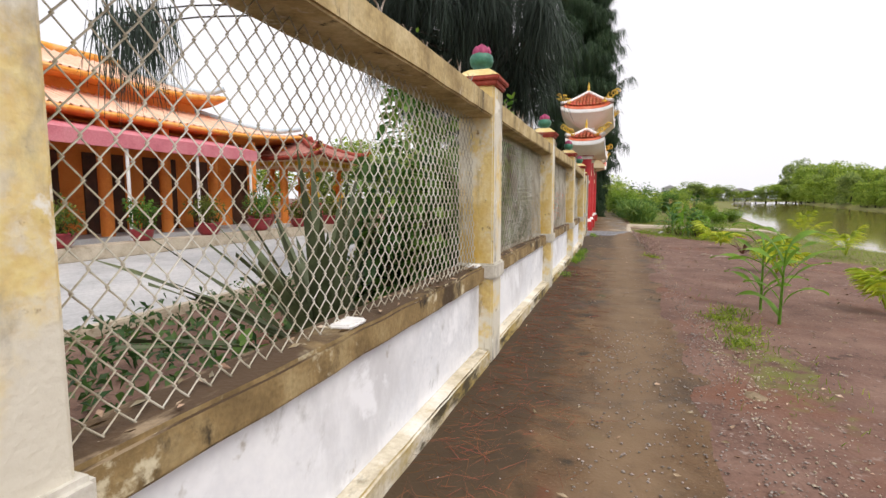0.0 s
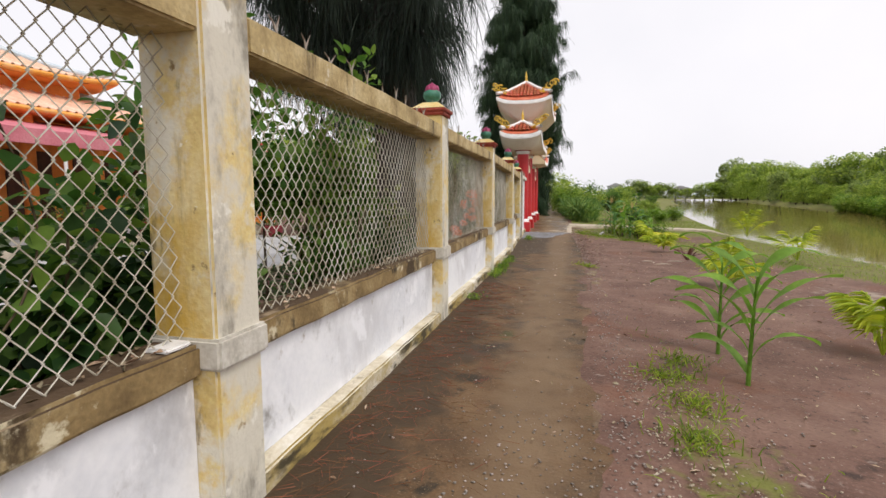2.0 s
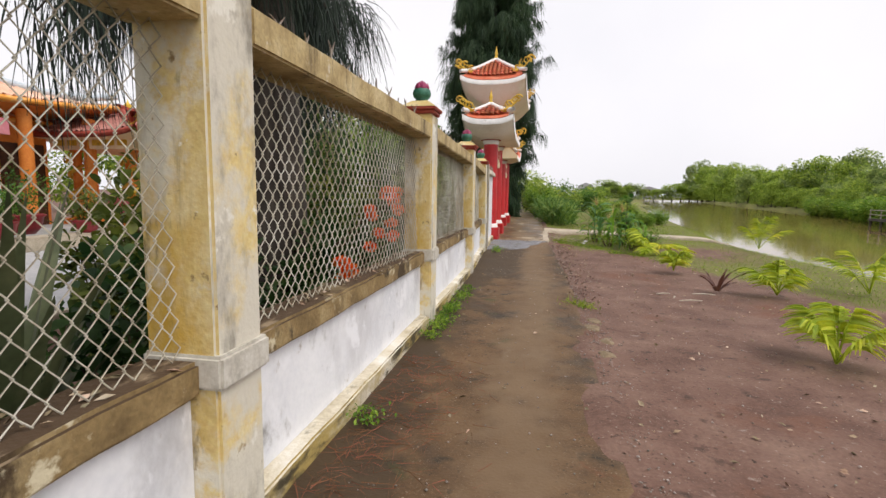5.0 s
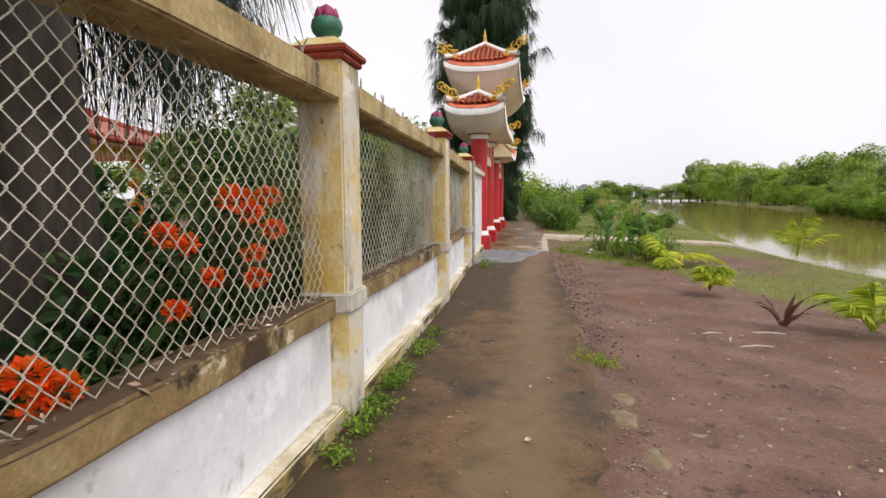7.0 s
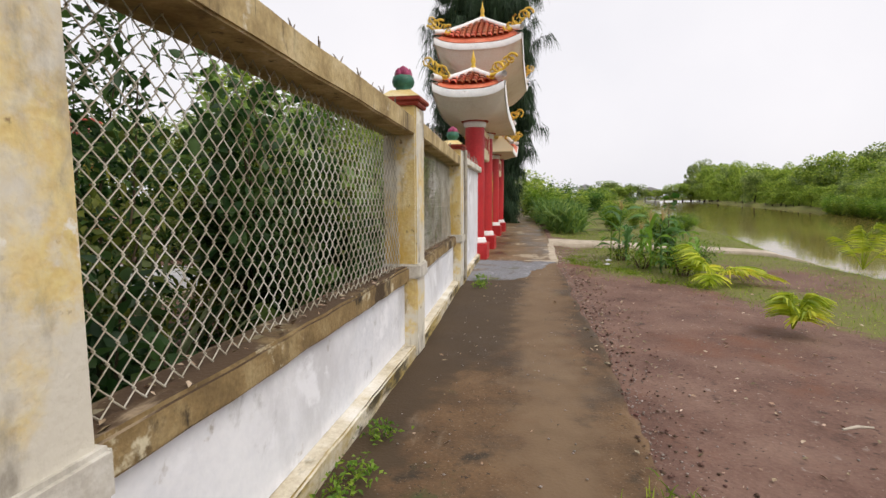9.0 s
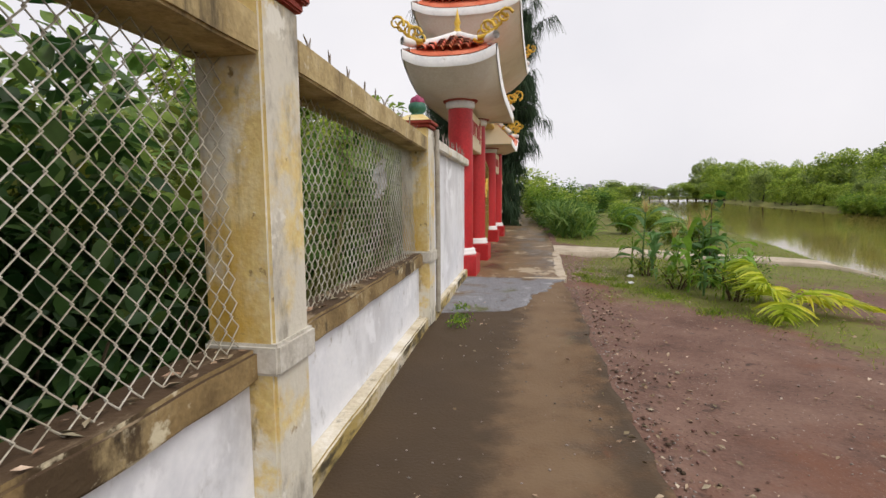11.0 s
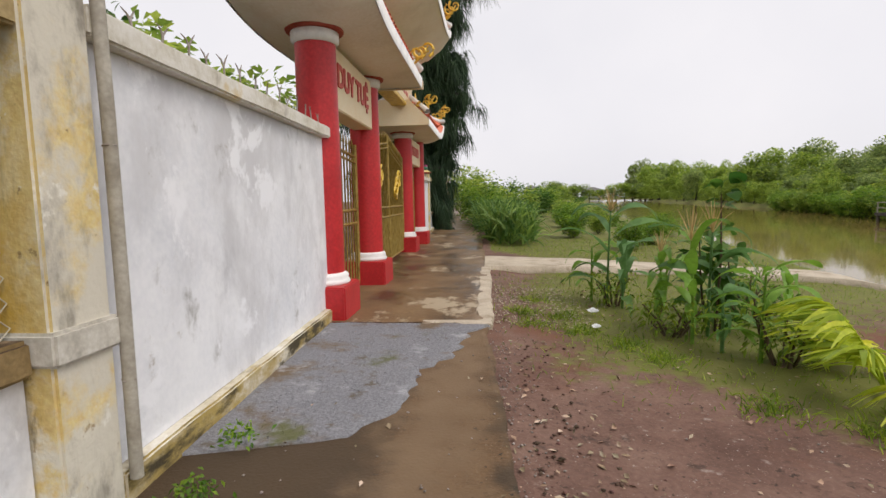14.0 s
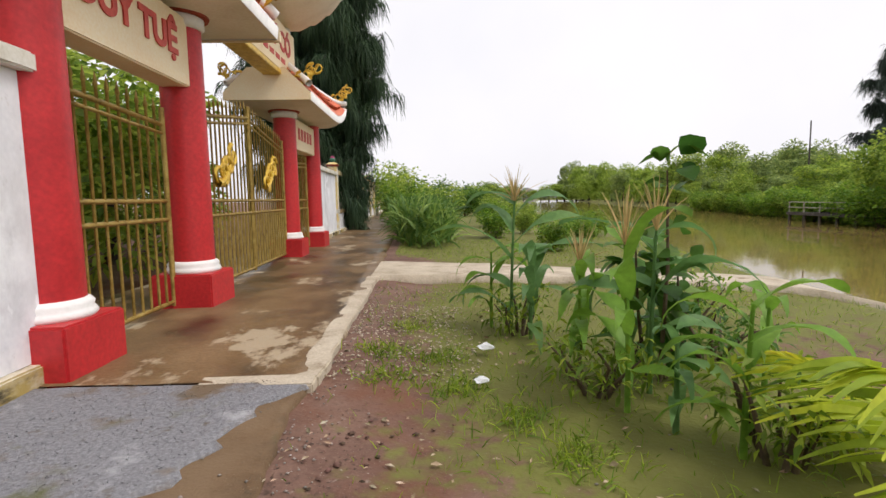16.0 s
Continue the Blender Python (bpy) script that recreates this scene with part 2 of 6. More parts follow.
M_GREEN = mat("green_glazed_ball", [(0.03, 0.12, 0.08), (0.05, 0.20, 0.13), (0.12, 0.28, 0.20)], 6.0, 0.5, 0.2, 50)
M_BUD = mat("magenta_lotus_paint", [(0.16, 0.02, 0.06), (0.34, 0.04, 0.12), (0.42, 0.10, 0.18)], 9.0, 0.55, 0.2, 50)
M_PIPE = mat("grey_pipe", [(0.24, 0.21, 0.16), (0.38, 0.35, 0.29), (0.5, 0.47, 0.4)], 5.0, 0.6, 0.1, 50)
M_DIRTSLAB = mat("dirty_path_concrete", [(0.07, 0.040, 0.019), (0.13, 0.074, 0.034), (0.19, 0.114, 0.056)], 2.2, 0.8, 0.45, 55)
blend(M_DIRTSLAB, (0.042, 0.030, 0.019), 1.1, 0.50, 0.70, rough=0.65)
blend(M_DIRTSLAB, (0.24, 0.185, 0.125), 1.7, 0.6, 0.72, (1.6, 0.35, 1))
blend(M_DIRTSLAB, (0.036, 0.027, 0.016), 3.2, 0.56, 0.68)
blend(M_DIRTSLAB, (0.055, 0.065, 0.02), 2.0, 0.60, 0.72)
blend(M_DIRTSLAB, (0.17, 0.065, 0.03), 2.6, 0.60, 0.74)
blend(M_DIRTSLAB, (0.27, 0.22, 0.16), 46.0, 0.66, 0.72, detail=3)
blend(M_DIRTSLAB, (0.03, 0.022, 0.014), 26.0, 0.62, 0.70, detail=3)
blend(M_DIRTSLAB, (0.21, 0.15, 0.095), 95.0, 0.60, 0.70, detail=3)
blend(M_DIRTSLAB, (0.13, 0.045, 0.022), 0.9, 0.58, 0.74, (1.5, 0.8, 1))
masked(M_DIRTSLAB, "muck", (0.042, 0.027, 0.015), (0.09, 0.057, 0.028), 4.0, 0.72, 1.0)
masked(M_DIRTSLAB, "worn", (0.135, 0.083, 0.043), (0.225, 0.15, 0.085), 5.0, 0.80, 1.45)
M_WETSLAB = mat("wet_slab_concrete", [(0.10, 0.058, 0.026), (0.18, 0.11, 0.05), (0.25, 0.165, 0.085)], 1.4, 0.5, 0.3, 50)
blend(M_WETSLAB, (0.05, 0.03, 0.015), 1.0, 0.48, 0.66, (1.2, 0.7, 1), rough=0.3)
blend(M_WETSLAB, (0.42, 0.34, 0.23), 1.3, 0.58, 0.64, (1.3, 0.8, 1))
M_PALE = mat("pale_concrete", [(0.34, 0.28, 0.20), (0.50, 0.43, 0.33), (0.58, 0.51, 0.40)], 2.5, 0.85, 0.35, 50)
blend(M_PALE, (0.22, 0.16, 0.09), 2.0, 0.58, 0.72)
M_GRAVEL = mat("grey_gravel", [(0.15, 0.15, 0.165), (0.22, 0.22, 0.235), (0.31, 0.31, 0.33)], 60.0, 0.9, 0.5, 240)
blend(M_GRAVEL, (0.17, 0.12, 0.075), 2.2, 0.50, 0.66)
blend(M_GRAVEL, (0.12, 0.125, 0.05), 1.6, 0.58, 0.70)
blend(M_GRAVEL, (0.42, 0.42, 0.44), 3.4, 0.58, 0.74)
blend(M_GRAVEL, (0.14, 0.115, 0.09), 5.5, 0.58, 0.68)
M_COURT = mat("courtyard_concrete", [(0.34, 0.34, 0.34), (0.46, 0.46, 0.46), (0.54, 0.53, 0.52)], 0.6, 0.8, 0.15, 20)
M_STONE = mat("loose_stones", [(0.16, 0.13, 0.11), (0.30, 0.26, 0.23), (0.44, 0.40, 0.36)], 12.0, 0.9, 0.4, 70, island=0.4)
M_BARK = mat("dark_bark", [(0.016, 0.013, 0.011), (0.045, 0.036, 0.03), (0.08, 0.065, 0.052)], 9.0, 0.95, 0.9, 40, stretch=(1, 1, 0.25))
M_STEM = mat("brown_stem", [(0.07, 0.05, 0.03), (0.14, 0.10, 0.06)], 9.0, 0.9, 0.5, 50)
M_DRY = mat("dry_litter", [(0.16, 0.095, 0.05), (0.36, 0.27, 0.17), (0.62, 0.54, 0.42)], 8.0, 0.9, 0.2, 40, island=0.45)
M_NEEDLE = mat("casuarina_needles", [(0.018, 0.030, 0.024), (0.036, 0.056, 0.042), (0.058, 0.086, 0.064)], 0.6, 0.7, 0.0, 20, island=0.5, translucent=0.2)
M_NEEDLE_L = mat("light_casuarina_needles", [(0.018, 0.042, 0.020), (0.034, 0.072, 0.03), (0.05, 0.10, 0.042)], 0.5, 0.7, 0.0, 20, island=0.5, translucent=0.25)


def leafmat(name, a, b, c, tr=0.45, isl=0.45, rough=0.5):
    return mat(name, [a, b, c], 1.3, rough, 0.0, 25, island=isl, translucent=tr)


L_DARK = leafmat("dark_leaf", (0.022, 0.053, 0.016), (0.050, 0.118, 0.029), (0.090, 0.179, 0.038))
L_MID = leafmat("green_leaf", (0.043, 0.107, 0.017), (0.094, 0.207, 0.029), (0.160, 0.301, 0.041))
L_LIGHT = leafmat("bright_leaf", (0.098, 0.182, 0.018), (0.168, 0.312, 0.030), (0.266, 0.416, 0.045))
L_OLIVE = leafmat("olive_leaf", (0.070, 0.098, 0.018), (0.140, 0.182, 0.029), (0.224, 0.260, 0.044))
L_BANK = leafmat("bank_leaf", (0.18, 0.27, 0.045), (0.29, 0.41, 0.065), (0.40, 0.50, 0.09), 0.6)
L_FAR = leafmat("far_leaf", (0.17, 0.23, 0.075), (0.27, 0.36, 0.11), (0.37, 0.46, 0.15), 0.6)
L_CORN = leafmat("corn_leaf", (0.11, 0.23, 0.025), (0.19, 0.37, 0.045), (0.30, 0.48, 0.07), 0.45, 0.25)
L_CORND = leafmat("blue_green_corn_leaf", (0.075, 0.17, 0.055), (0.13, 0.27, 0.085), (0.21, 0.36, 0.11), 0.45, 0.3)
L_REED = leafmat("reed_blade", (0.075, 0.16, 0.035), (0.14, 0.26, 0.05), (0.24, 0.37, 0.075), 0.45, 0.45)
L_PALM = leafmat("palm_leaf", (0.26, 0.38, 0.03), (0.46, 0.56, 0.045), (0.72, 0.66, 0.06), 0.45, 0.3)
L_AGAVE = leafmat("agave_leaf", (0.05, 0.062, 0.028), (0.10, 0.125, 0.058), (0.20, 0.22, 0.11), 0.1, 0.45)
L_GRASS = leafmat("grass_blade", (0.13, 0.21, 0.018), (0.22, 0.33, 0.03), (0.33, 0.43, 0.05), 0.45, 0.4)
L_BROAD = leafmat("broad_leaf", (0.13, 0.24, 0.06), (0.22, 0.36, 0.09), (0.36, 0.46, 0.12), 0.55, 0.4)
L_CANNA = leafmat("canna_stem", (0.10, 0.12, 0.035), (0.20, 0.21, 0.06), (0.34, 0.32, 0.11), 0.2, 0.5)
L_FLOWER = leafmat("scarlet_petal", (0.90, 0.10, 0.008), (0.95, 0.17, 0.015), (0.96, 0.30, 0.05), 0.4, 0.2)
L_TI = leafmat("purple_brown_leaf", (0.05, 0.02, 0.018), (0.12, 0.05, 0.03), (0.17, 0.10, 0.05), 0.3, 0.4)
L_TASSEL = leafmat("corn_tassel", (0.42, 0.32, 0.12), (0.58, 0.46, 0.20), (0.70, 0.60, 0.32), 0.3, 0.3)

# ground: bare soil with grass and pale sand by a mask stored on the sheet
M_GROUND = mat("red_brown_soil", [(0.10, 0.052, 0.038), (0.165, 0.092, 0.068), (0.225, 0.138, 0.103)], 1.6, 0.92, 0.7, 38)
blend(M_GROUND, (0.30, 0.235, 0.20), 9.0, 0.62, 0.72, detail=6)
blend(M_GROUND, (0.055, 0.034, 0.026), 5.0, 0.58, 0.72)
blend(M_GROUND, (0.40, 0.33, 0.28), 34.0, 0.665, 0.72, detail=3)
blend(M_GROUND, (0.05, 0.03, 0.022), 22.0, 0.62, 0.70, detail=3)
blend(M_GROUND, (0.17, 0.075, 0.045), 0.8, 0.52, 0.68)
blend(M_GROUND, (0.25, 0.16, 0.12), 90.0, 0.60, 0.70, detail=3)


masked(M_GROUND, "grass", (0.10, 0.092, 0.027), (0.20, 0.215, 0.045), 9.0)
masked(M_GROUND, "sand", (0.26, 0.21, 0.16), (0.42, 0.36, 0.29), 5.0)
M_WATER = mat("muddy_river_water", [(0.19, 0.135, 0.040), (0.25, 0.178, 0.058)], 0.15, 0.05, 0.0, 1.0, spec=0.35)
wn2, wl2 = M_WATER.node_tree.nodes, M_WATER.node_tree.links
wtc, wno, wbp, wmp = (wn2.new("ShaderNodeTexCoord"), wn2.new("ShaderNodeTexNoise"), wn2.new("ShaderNodeBump"), wn2.new("ShaderNodeMapping"))
wmp.inputs["Scale"].default_value = (1.0, 1.0, 1)
wno.inputs["Scale"].default_value, wno.inputs["Detail"].default_value = 1.2, 4
wbp.inputs["Strength"].default_value, wbp.inputs["Distance"].default_value = 0.045, 0.05
wl2.new(wtc.outputs["Object"], wmp.inputs["Vector"])
wl2.new(wmp.outputs["Vector"], wno.inputs["Vector"])
wl2.new(wno.outputs["Fac"], wbp.inputs["Height"])
wl2.new(wbp.outputs["Normal"], wn2["Principled BSDF"].inputs["Normal"])
M_WINDOW = mat("dark_window", [(0.02, 0.025, 0.03), (0.05, 0.055, 0.06)], 2.0, 0.2, 0.0, 10)
M_POT = mat("red_glazed_pot", [(0.22, 0.02, 0.03), (0.34, 0.04, 0.05)], 5.0, 0.4, 0.1, 30)
M_CLOTH = mat("white_plastic_sheet", [(0.62, 0.64, 0.66), (0.78, 0.79, 0.80)], 7.0, 0.5, 0.2, 30)


# ---------------- mesh helpers ----------------
def thing(name, at=(0, 0, 0), label="", category="", group="", kind="", rz=0):
    ob = new(name)
    ob.empty_display_size = 0.1
    ob.matrix_world = pose(*at, 0, 0, rz)
    return tagged(ob, label, category, group, kind)


def link(name, me, material, parent=None, label=""):
    me.materials.append(material)
    ob = new(name, me)
    if parent is not None:
        ob.parent = parent
    if label:
        ob["label"] = label
    return ob


def part(name, bm, material, parent, label="", smooth=False):
    me = bpy.data.meshes.new(name)
    bm.to_mesh(me)
    bm.free()
    if smooth:
        me.polygons.foreach_set("use_smooth", [True] * len(me.polygons))
    return link(name, me, material, parent, label)


def arrays(V, F):
    """A mesh datablock from vertices (n, 3) and faces (m, 3 or 4)."""
    V, F = np.asarray(V, np.float32), np.asarray(F, np.int32)
    me = bpy.data.meshes.new("m")
    me.vertices.add(len(V))
    me.vertices.foreach_set("co", V.ravel())
    m, k = F.shape
    me.loops.add(m * k)
    me.loops.foreach_set("vertex_index", F.ravel())
    me.polygons.add(m)
    me.polygons.foreach_set("loop_start", np.arange(0, m * k, k, dtype=np.int32))
    me.update(calc_edges=True)
    return me


def npart(name, VF, material, parent, label="", smooth=False):
    me = arrays(*VF)
    me.name = name
    if smooth:
        me.polygons.foreach_set("use_smooth", np.ones(len(me.polygons), bool))
    return link(name, me, material, parent, label)


def join(*parts):
    Vs, Fs, k = [], [], 0
    for V, F in parts:
        Vs.append(np.asarray(V, float).reshape(-1, 3))
        Fs.append(np.asarray(F) + k)
        k += len(Vs[-1])
    return np.concatenate(Vs), np.concatenate(Fs)


def box(x0, x1, y0, y1, z0, z1, bevel=0.008, cuts=0, rough=0.0):
    """A block with worn, rounded edges."""
    bm = bmesh.new()
    bmesh.ops.create_cube(bm, size=1, matrix=Matrix.LocRotScale(((x0 + x1) / 2, (y0 + y1) / 2, (z0 + z1) / 2), None, (x1 - x0, y1 - y0, z1 - z0)))
    if cuts:
        long_edges = [e for e in bm.edges if abs(e.verts[0].co.y - e.verts[1].co.y) > 0.5 * (y1 - y0)]
        bmesh.ops.subdivide_edges(bm, edges=long_edges, cuts=cuts, use_grid_fill=True)
    if bevel:
        bmesh.ops.bevel(bm, geom=[e for e in bm.edges if e.calc_face_angle(0) > 0.5], offset=bevel, segments=2, affect="EDGES", clamp_overlap=True)
    if rough:
        for v in bm.verts:
            v.co += noise.noise_vector(v.co * 4.0) * rough
    return bm


def lathe(profile, segs=24, at=(0, 0, 0)):
    P = np.array(profile, float)
    a = np.linspace(0, 2 * np.pi, segs, endpoint=False)
    V = np.stack([P[:, 0][:, None] * np.cos(a), P[:, 0][:, None] * np.sin(a), np.repeat(P[:, 1][:, None], segs, 1)], -1).reshape(-1, 3) + np.array(at)
    i, j = np.meshgrid(np.arange(len(P) - 1), np.arange(segs), indexing="ij")
    j2 = (j + 1) % segs
    F = np.stack([i * segs + j, i * segs + j2, (i + 1) * segs + j2, (i + 1) * segs + j], -1).reshape(-1, 4)
    return V, F


def tube(points, radius, sides=6):
    P = np.array(points, float)
    r = np.broadcast_to(np.asarray(radius, float), (len(P),))
    T = np.gradient(P, axis=0)
    T /= np.linalg.norm(T, axis=1)[:, None] + 1e-9
    up = np.where(np.abs(T[:, 2:3]) > 0.9, np.array([[1.0, 0, 0]]), np.array([[0, 0, 1.0]]))
    A = np.cross(T, up)
    A /= np.linalg.norm(A, axis=1)[:, None] + 1e-9
    B = np.cross(T, A)
    a = np.linspace(0, 2 * np.pi, sides, endpoint=False)
    V = P[:, None] + r[:, None, None] * (np.cos(a)[None, :, None] * A[:, None] + np.sin(a)[None, :, None] * B[:, None])
    i, j = np.meshgrid(np.arange(len(P) - 1), np.arange(sides), indexing="ij")
    j2 = (j + 1) % sides
    F = np.stack([i * sides + j, i * sides + j2, (i + 1) * sides + j2, (i + 1) * sides + j], -1).reshape(-1, 4)
    return V.reshape(-1, 3), F


def surface(X, Y, Z):
    n, m = X.shape
    V = np.stack([X, Y, Z], -1).reshape(-1, 3)
    i, j = np.meshgrid(np.arange(n - 1), np.arange(m - 1), indexing="ij")
    F = np.stack([i * m + j, (i + 1) * m + j, (i + 1) * m + j + 1, i * m + j + 1], -1).reshape(-1, 4)
    return V, F


def unit(A):
    return A / (np.linalg.norm(A, axis=-1, keepdims=True) + 1e-9)


def leaves(P, D, length, width, fold=0.12, droop=0.15, fine=False):
    """Folded leaves at P that point along D; fine: with a rounded outline and a bent blade."""
    n = len(P)
    D = unit(D)
    L, W = np.broadcast_to(length, (n,))[:, None], np.broadcast_to(width, (n,))[:, None]
    S = unit(np.cross(D, unit(np.array([[0, 0, 1.0]]) + R.normal(0, 0.45, (n, 3)))))
    U = np.cross(S, D)
    z = np.array([[0, 0, 1.0]])
    if fine:
        rows = []
        for t, w in ((0.0, 0.06), (0.16, 0.62), (0.42, 1.0), (0.72, 0.72), (1.0, 0.03)):
            c = P + D * L * t - z * L * droop * t ** 2
            rows += [c - S * W * w / 2 + U * W * w * fold, c, c + S * W * w / 2 + U * W * w * fold]
        V = np.stack(rows, 1).reshape(-1, 3)
        o = np.arange(n)[:, None] * 15
        F = np.concatenate([o + np.array([3 * i + j, 3 * i + j + 1, 3 * i + j + 4, 3 * i + j + 3]) for i in range(4) for j in range(2)])
        return V, F
    base, tip = P, P + D * L - z * L * droop
    mid = P + D * L * 0.45 - U * W * fold
    V = np.stack([base, mid + S * W / 2 + U * W * 2 * fold, tip, mid, mid - S * W / 2 + U * W * 2 * fold], 1).reshape(-1, 3)
    o = np.arange(n)[:, None] * 5
    F = np.concatenate([o + np.array([0, 1, 2, 3]), o + np.array([0, 3, 2, 4])])
    return V, F


def strands(P, D, length, width, sag=0.5, k=3):
    """Thin tapering ribbons that leave P along D and hang down."""
    n = len(P)
    D = unit(D)
    L = np.broadcast_to(length, (n,))
    s = np.linspace(0, 1, k + 1)
    C = P[:, None] + D[:, None] * (L[:, None] * s)[..., None]
    C[..., 2] -= sag * L[:, None] * s ** 2
    S = unit(np.cross(D, R.normal(0, 1, (n, 3))))
    W = (np.broadcast_to(width, (n,))[:, None] * (1 - 0.8 * s ** 1.5))[..., None] / 2
    V = np.stack([C - S[:, None] * W, C + S[:, None] * W], 2).reshape(-1, 3)
    i, j = np.meshgrid(np.arange(n), np.arange(k), indexing="ij")
    o = (i * (k + 1) + j) * 2
    F = np.stack([o, o + 1, o + 3, o + 2], -1).reshape(-1, 4)
    return V, F


def blade(base, az, length, width, rise, sag, k=9, keel=0.25, twist=0.0):
    """One arching sword-shaped leaf with a keel."""
    s = np.linspace(0, 1, k + 1)
    h = np.array([math.cos(az), math.sin(az), 0.0])
    side = np.array([-math.sin(az), math.cos(az), 0.0])
    ang = rise - 2.1 * sag * s ** 1.3
    out = np.concatenate([[0], np.cumsum(np.cos(ang[:-1]))]) * length / k
    up = np.concatenate([[0], np.cumsum(np.sin(ang[:-1]))]) * length / k
    C = np.array(base) + out[:, None] * h + np.stack([0 * s, 0 * s, up], -1)
    w = width * np.clip(np.minimum(0.45 + 2.2 * s, 1.15 * (1 - s ** 2.4)), 0.02, 1) / 2
    wob = 0.15 * width * np.sin(s * 9 + az * 3)
    sd = side[None] * np.cos(twist * s)[:, None] + np.array([[0, 0, 1.0]]) * np.sin(twist * s)[:, None]
    A, B = C - sd * w[:, None], C + sd * w[:, None]
    A[:, 2] += keel * w + wob
    B[:, 2] += keel * w - wob
    V = np.stack([A, C, B], 1).reshape(-1, 3)
    F = []
    for i in range(k):
        o = i * 3
        F += [[o, o + 1, o + 4, o + 3], [o + 1, o + 2, o + 5, o + 4]]
    return V, np.array(F)


def stones(P, size):
    """Small rough pebbles."""
    base = np.array([[1, 0, 0], [-1, 0, 0], [0, 1, 0], [0, -1, 0], [0, 0, 1], [0, 0, -1]], float)
    tri = np.array([[0, 2, 4], [2, 1, 4], [1, 3, 4], [3, 0, 4], [2, 0, 5], [1, 2, 5], [3, 1, 5], [0, 3, 5]])
    n = len(P)
    sc = np.broadcast_to(size, (n,))[:, None, None] * R.uniform(0.5, 1.1, (n, 6, 1)) * np.array([1, 1, 0.6])
    a = R.uniform(0, 6.28, n)
    c, s = np.cos(a)[:, None], np.sin(a)[:, None]
    V = base[None] * sc
    V = np.stack([V[..., 0] * c - V[..., 1] * s, V[..., 0] * s + V[..., 1] * c, V[..., 2]], -1) + P[:, None]
    F = (np.arange(n)[:, None, None] * 6 + tri[None]).reshape(-1, 3)
    return V.reshape(-1, 3), F


def ball_points(n, c, r, shell=0.6):
    D = unit(R.normal(0, 1, (n, 3)))
    rad = R.uniform(shell ** 3, 1, n) ** (1 / 3)
    return np.array(c) + D * rad[:, None] * np.array(r), D


# ---------------- ground, river ----------------
def shore(y):
    """Where the near edge of the water runs."""
    return np.interp(y, [-60, -12, 4, 12, 18, 30, 60, 150, 400], [10.5, 9.2, 9.4, 8.6, 9.6, 11.0, 15.0, 30.0, 78.0])


def farshore(y):
    return np.interp(y, [-60, 0, 20, 32, 47, 75, 150, 400], [26, 24.5, 24.5, 26.0, 31.0, 38.0, 52.0, 96.0])


def vnoise(x, y, s):
    return np.array([noise.noise(Vector((a * s, b * s, 3.1))) for a, b in zip(np.ravel(x), np.ravel(y))]).reshape(np.shape(x))


def height(x, y):
    a, b = shore(y), farshore(y)
    near = np.clip((x - (a - 2.6)) / 3.4, 0, 1)
    far = np.clip((b + 0.8 - x) / 3.0, 0, 1)
    dip = np.minimum(near, far)
    dip = dip * dip * (3 - 2 * dip)
    z = -1.3 * dip
    z = z - 0.05 * np.clip((x - 1.4) / 0.5, 0, 1) + 0.055 * np.clip((x - 1.12) / 0.4, 0, 1) * np.clip((2.0 - y) / 2.5, 0, 1) * np.clip((6.0 - x) / 3.0, 0, 1)
    z = z - 0.25 * np.clip((-0.45 - x) / 0.5, 0, 1) * (y < 60)
    return z


gx = np.unique(np.round(np.concatenate([np.arange(-600, -40, 40.0), np.arange(-40, -2, 2.0), np.arange(-2, 11.0, 0.125), np.arange(11, 60, 1.5), np.arange(60, 700, 40.0)]), 3))
gy = np.unique(np.round(np.concatenate([np.arange(-600, -40, 40.0), np.arange(-40, -12, 2.0), np.arange(-12, 20, 0.16), np.arange(20, 80, 1.5), np.arange(80, 800, 40.0)]), 3))
GX, GY = np.meshgrid(gx, gy, indexing="ij")
GN = vnoise(GX, GY, 1.3) * 0.5 + vnoise(GX, GY, 5.0) * 0.35
GZ = height(GX, GY) - 0.035 + np.where((GX > 1.1) & (GX < 11), 0.035 * GN * np.clip((GX - 1.1) / 0.4, 0, 1), 0)
ground_me = arrays(*surface(GX, GY, GZ))
ground_me.polygons.foreach_set("use_smooth", np.ones(len(ground_me.polygons), bool))
n1 = vnoise(GX, GY, 0.55)
grass = np.full(GX.shape, 0.02)


def bump2(cx, cy, rx, ry, v):
    return v * np.exp(-(((GX - cx) / rx) ** 2 + ((GY - cy) / ry) ** 2))


grass += np.clip((GX - np.interp(GY, [-12, -3, 0, 3, 5, 7, 9.4], [7.5, 6.6, 5.6, 4.4, 3.5, 3.0, 1.75])) / 1.1, 0, 0.72)
grass += bump2(2.0, -4.9, 0.4, 1.9, 0.38) + bump2(2.05, -6.6, 0.4, 1.0, 0.4)
grass += bump2(2.9, 9.4, 1.3, 1.8, 0.32) + bump2(1.9, 11.4, 0.9, 2.0, 0.42) + bump2(3.2, 7.0, 1.0, 1.0, 0.2) - bump2(4.9, 8.4, 1.1, 1.5, 0.55) + bump2(2.1, 8.4, 0.7, 0.7, 0.3)
grass += np.clip((GY - 15.2) / 1.5, 0, 0.9) * (GX > 1.3)
grass += 0.9 * (GX > farshore(GY)) + 0.15 * (GX < -1) + 0.12 * n1
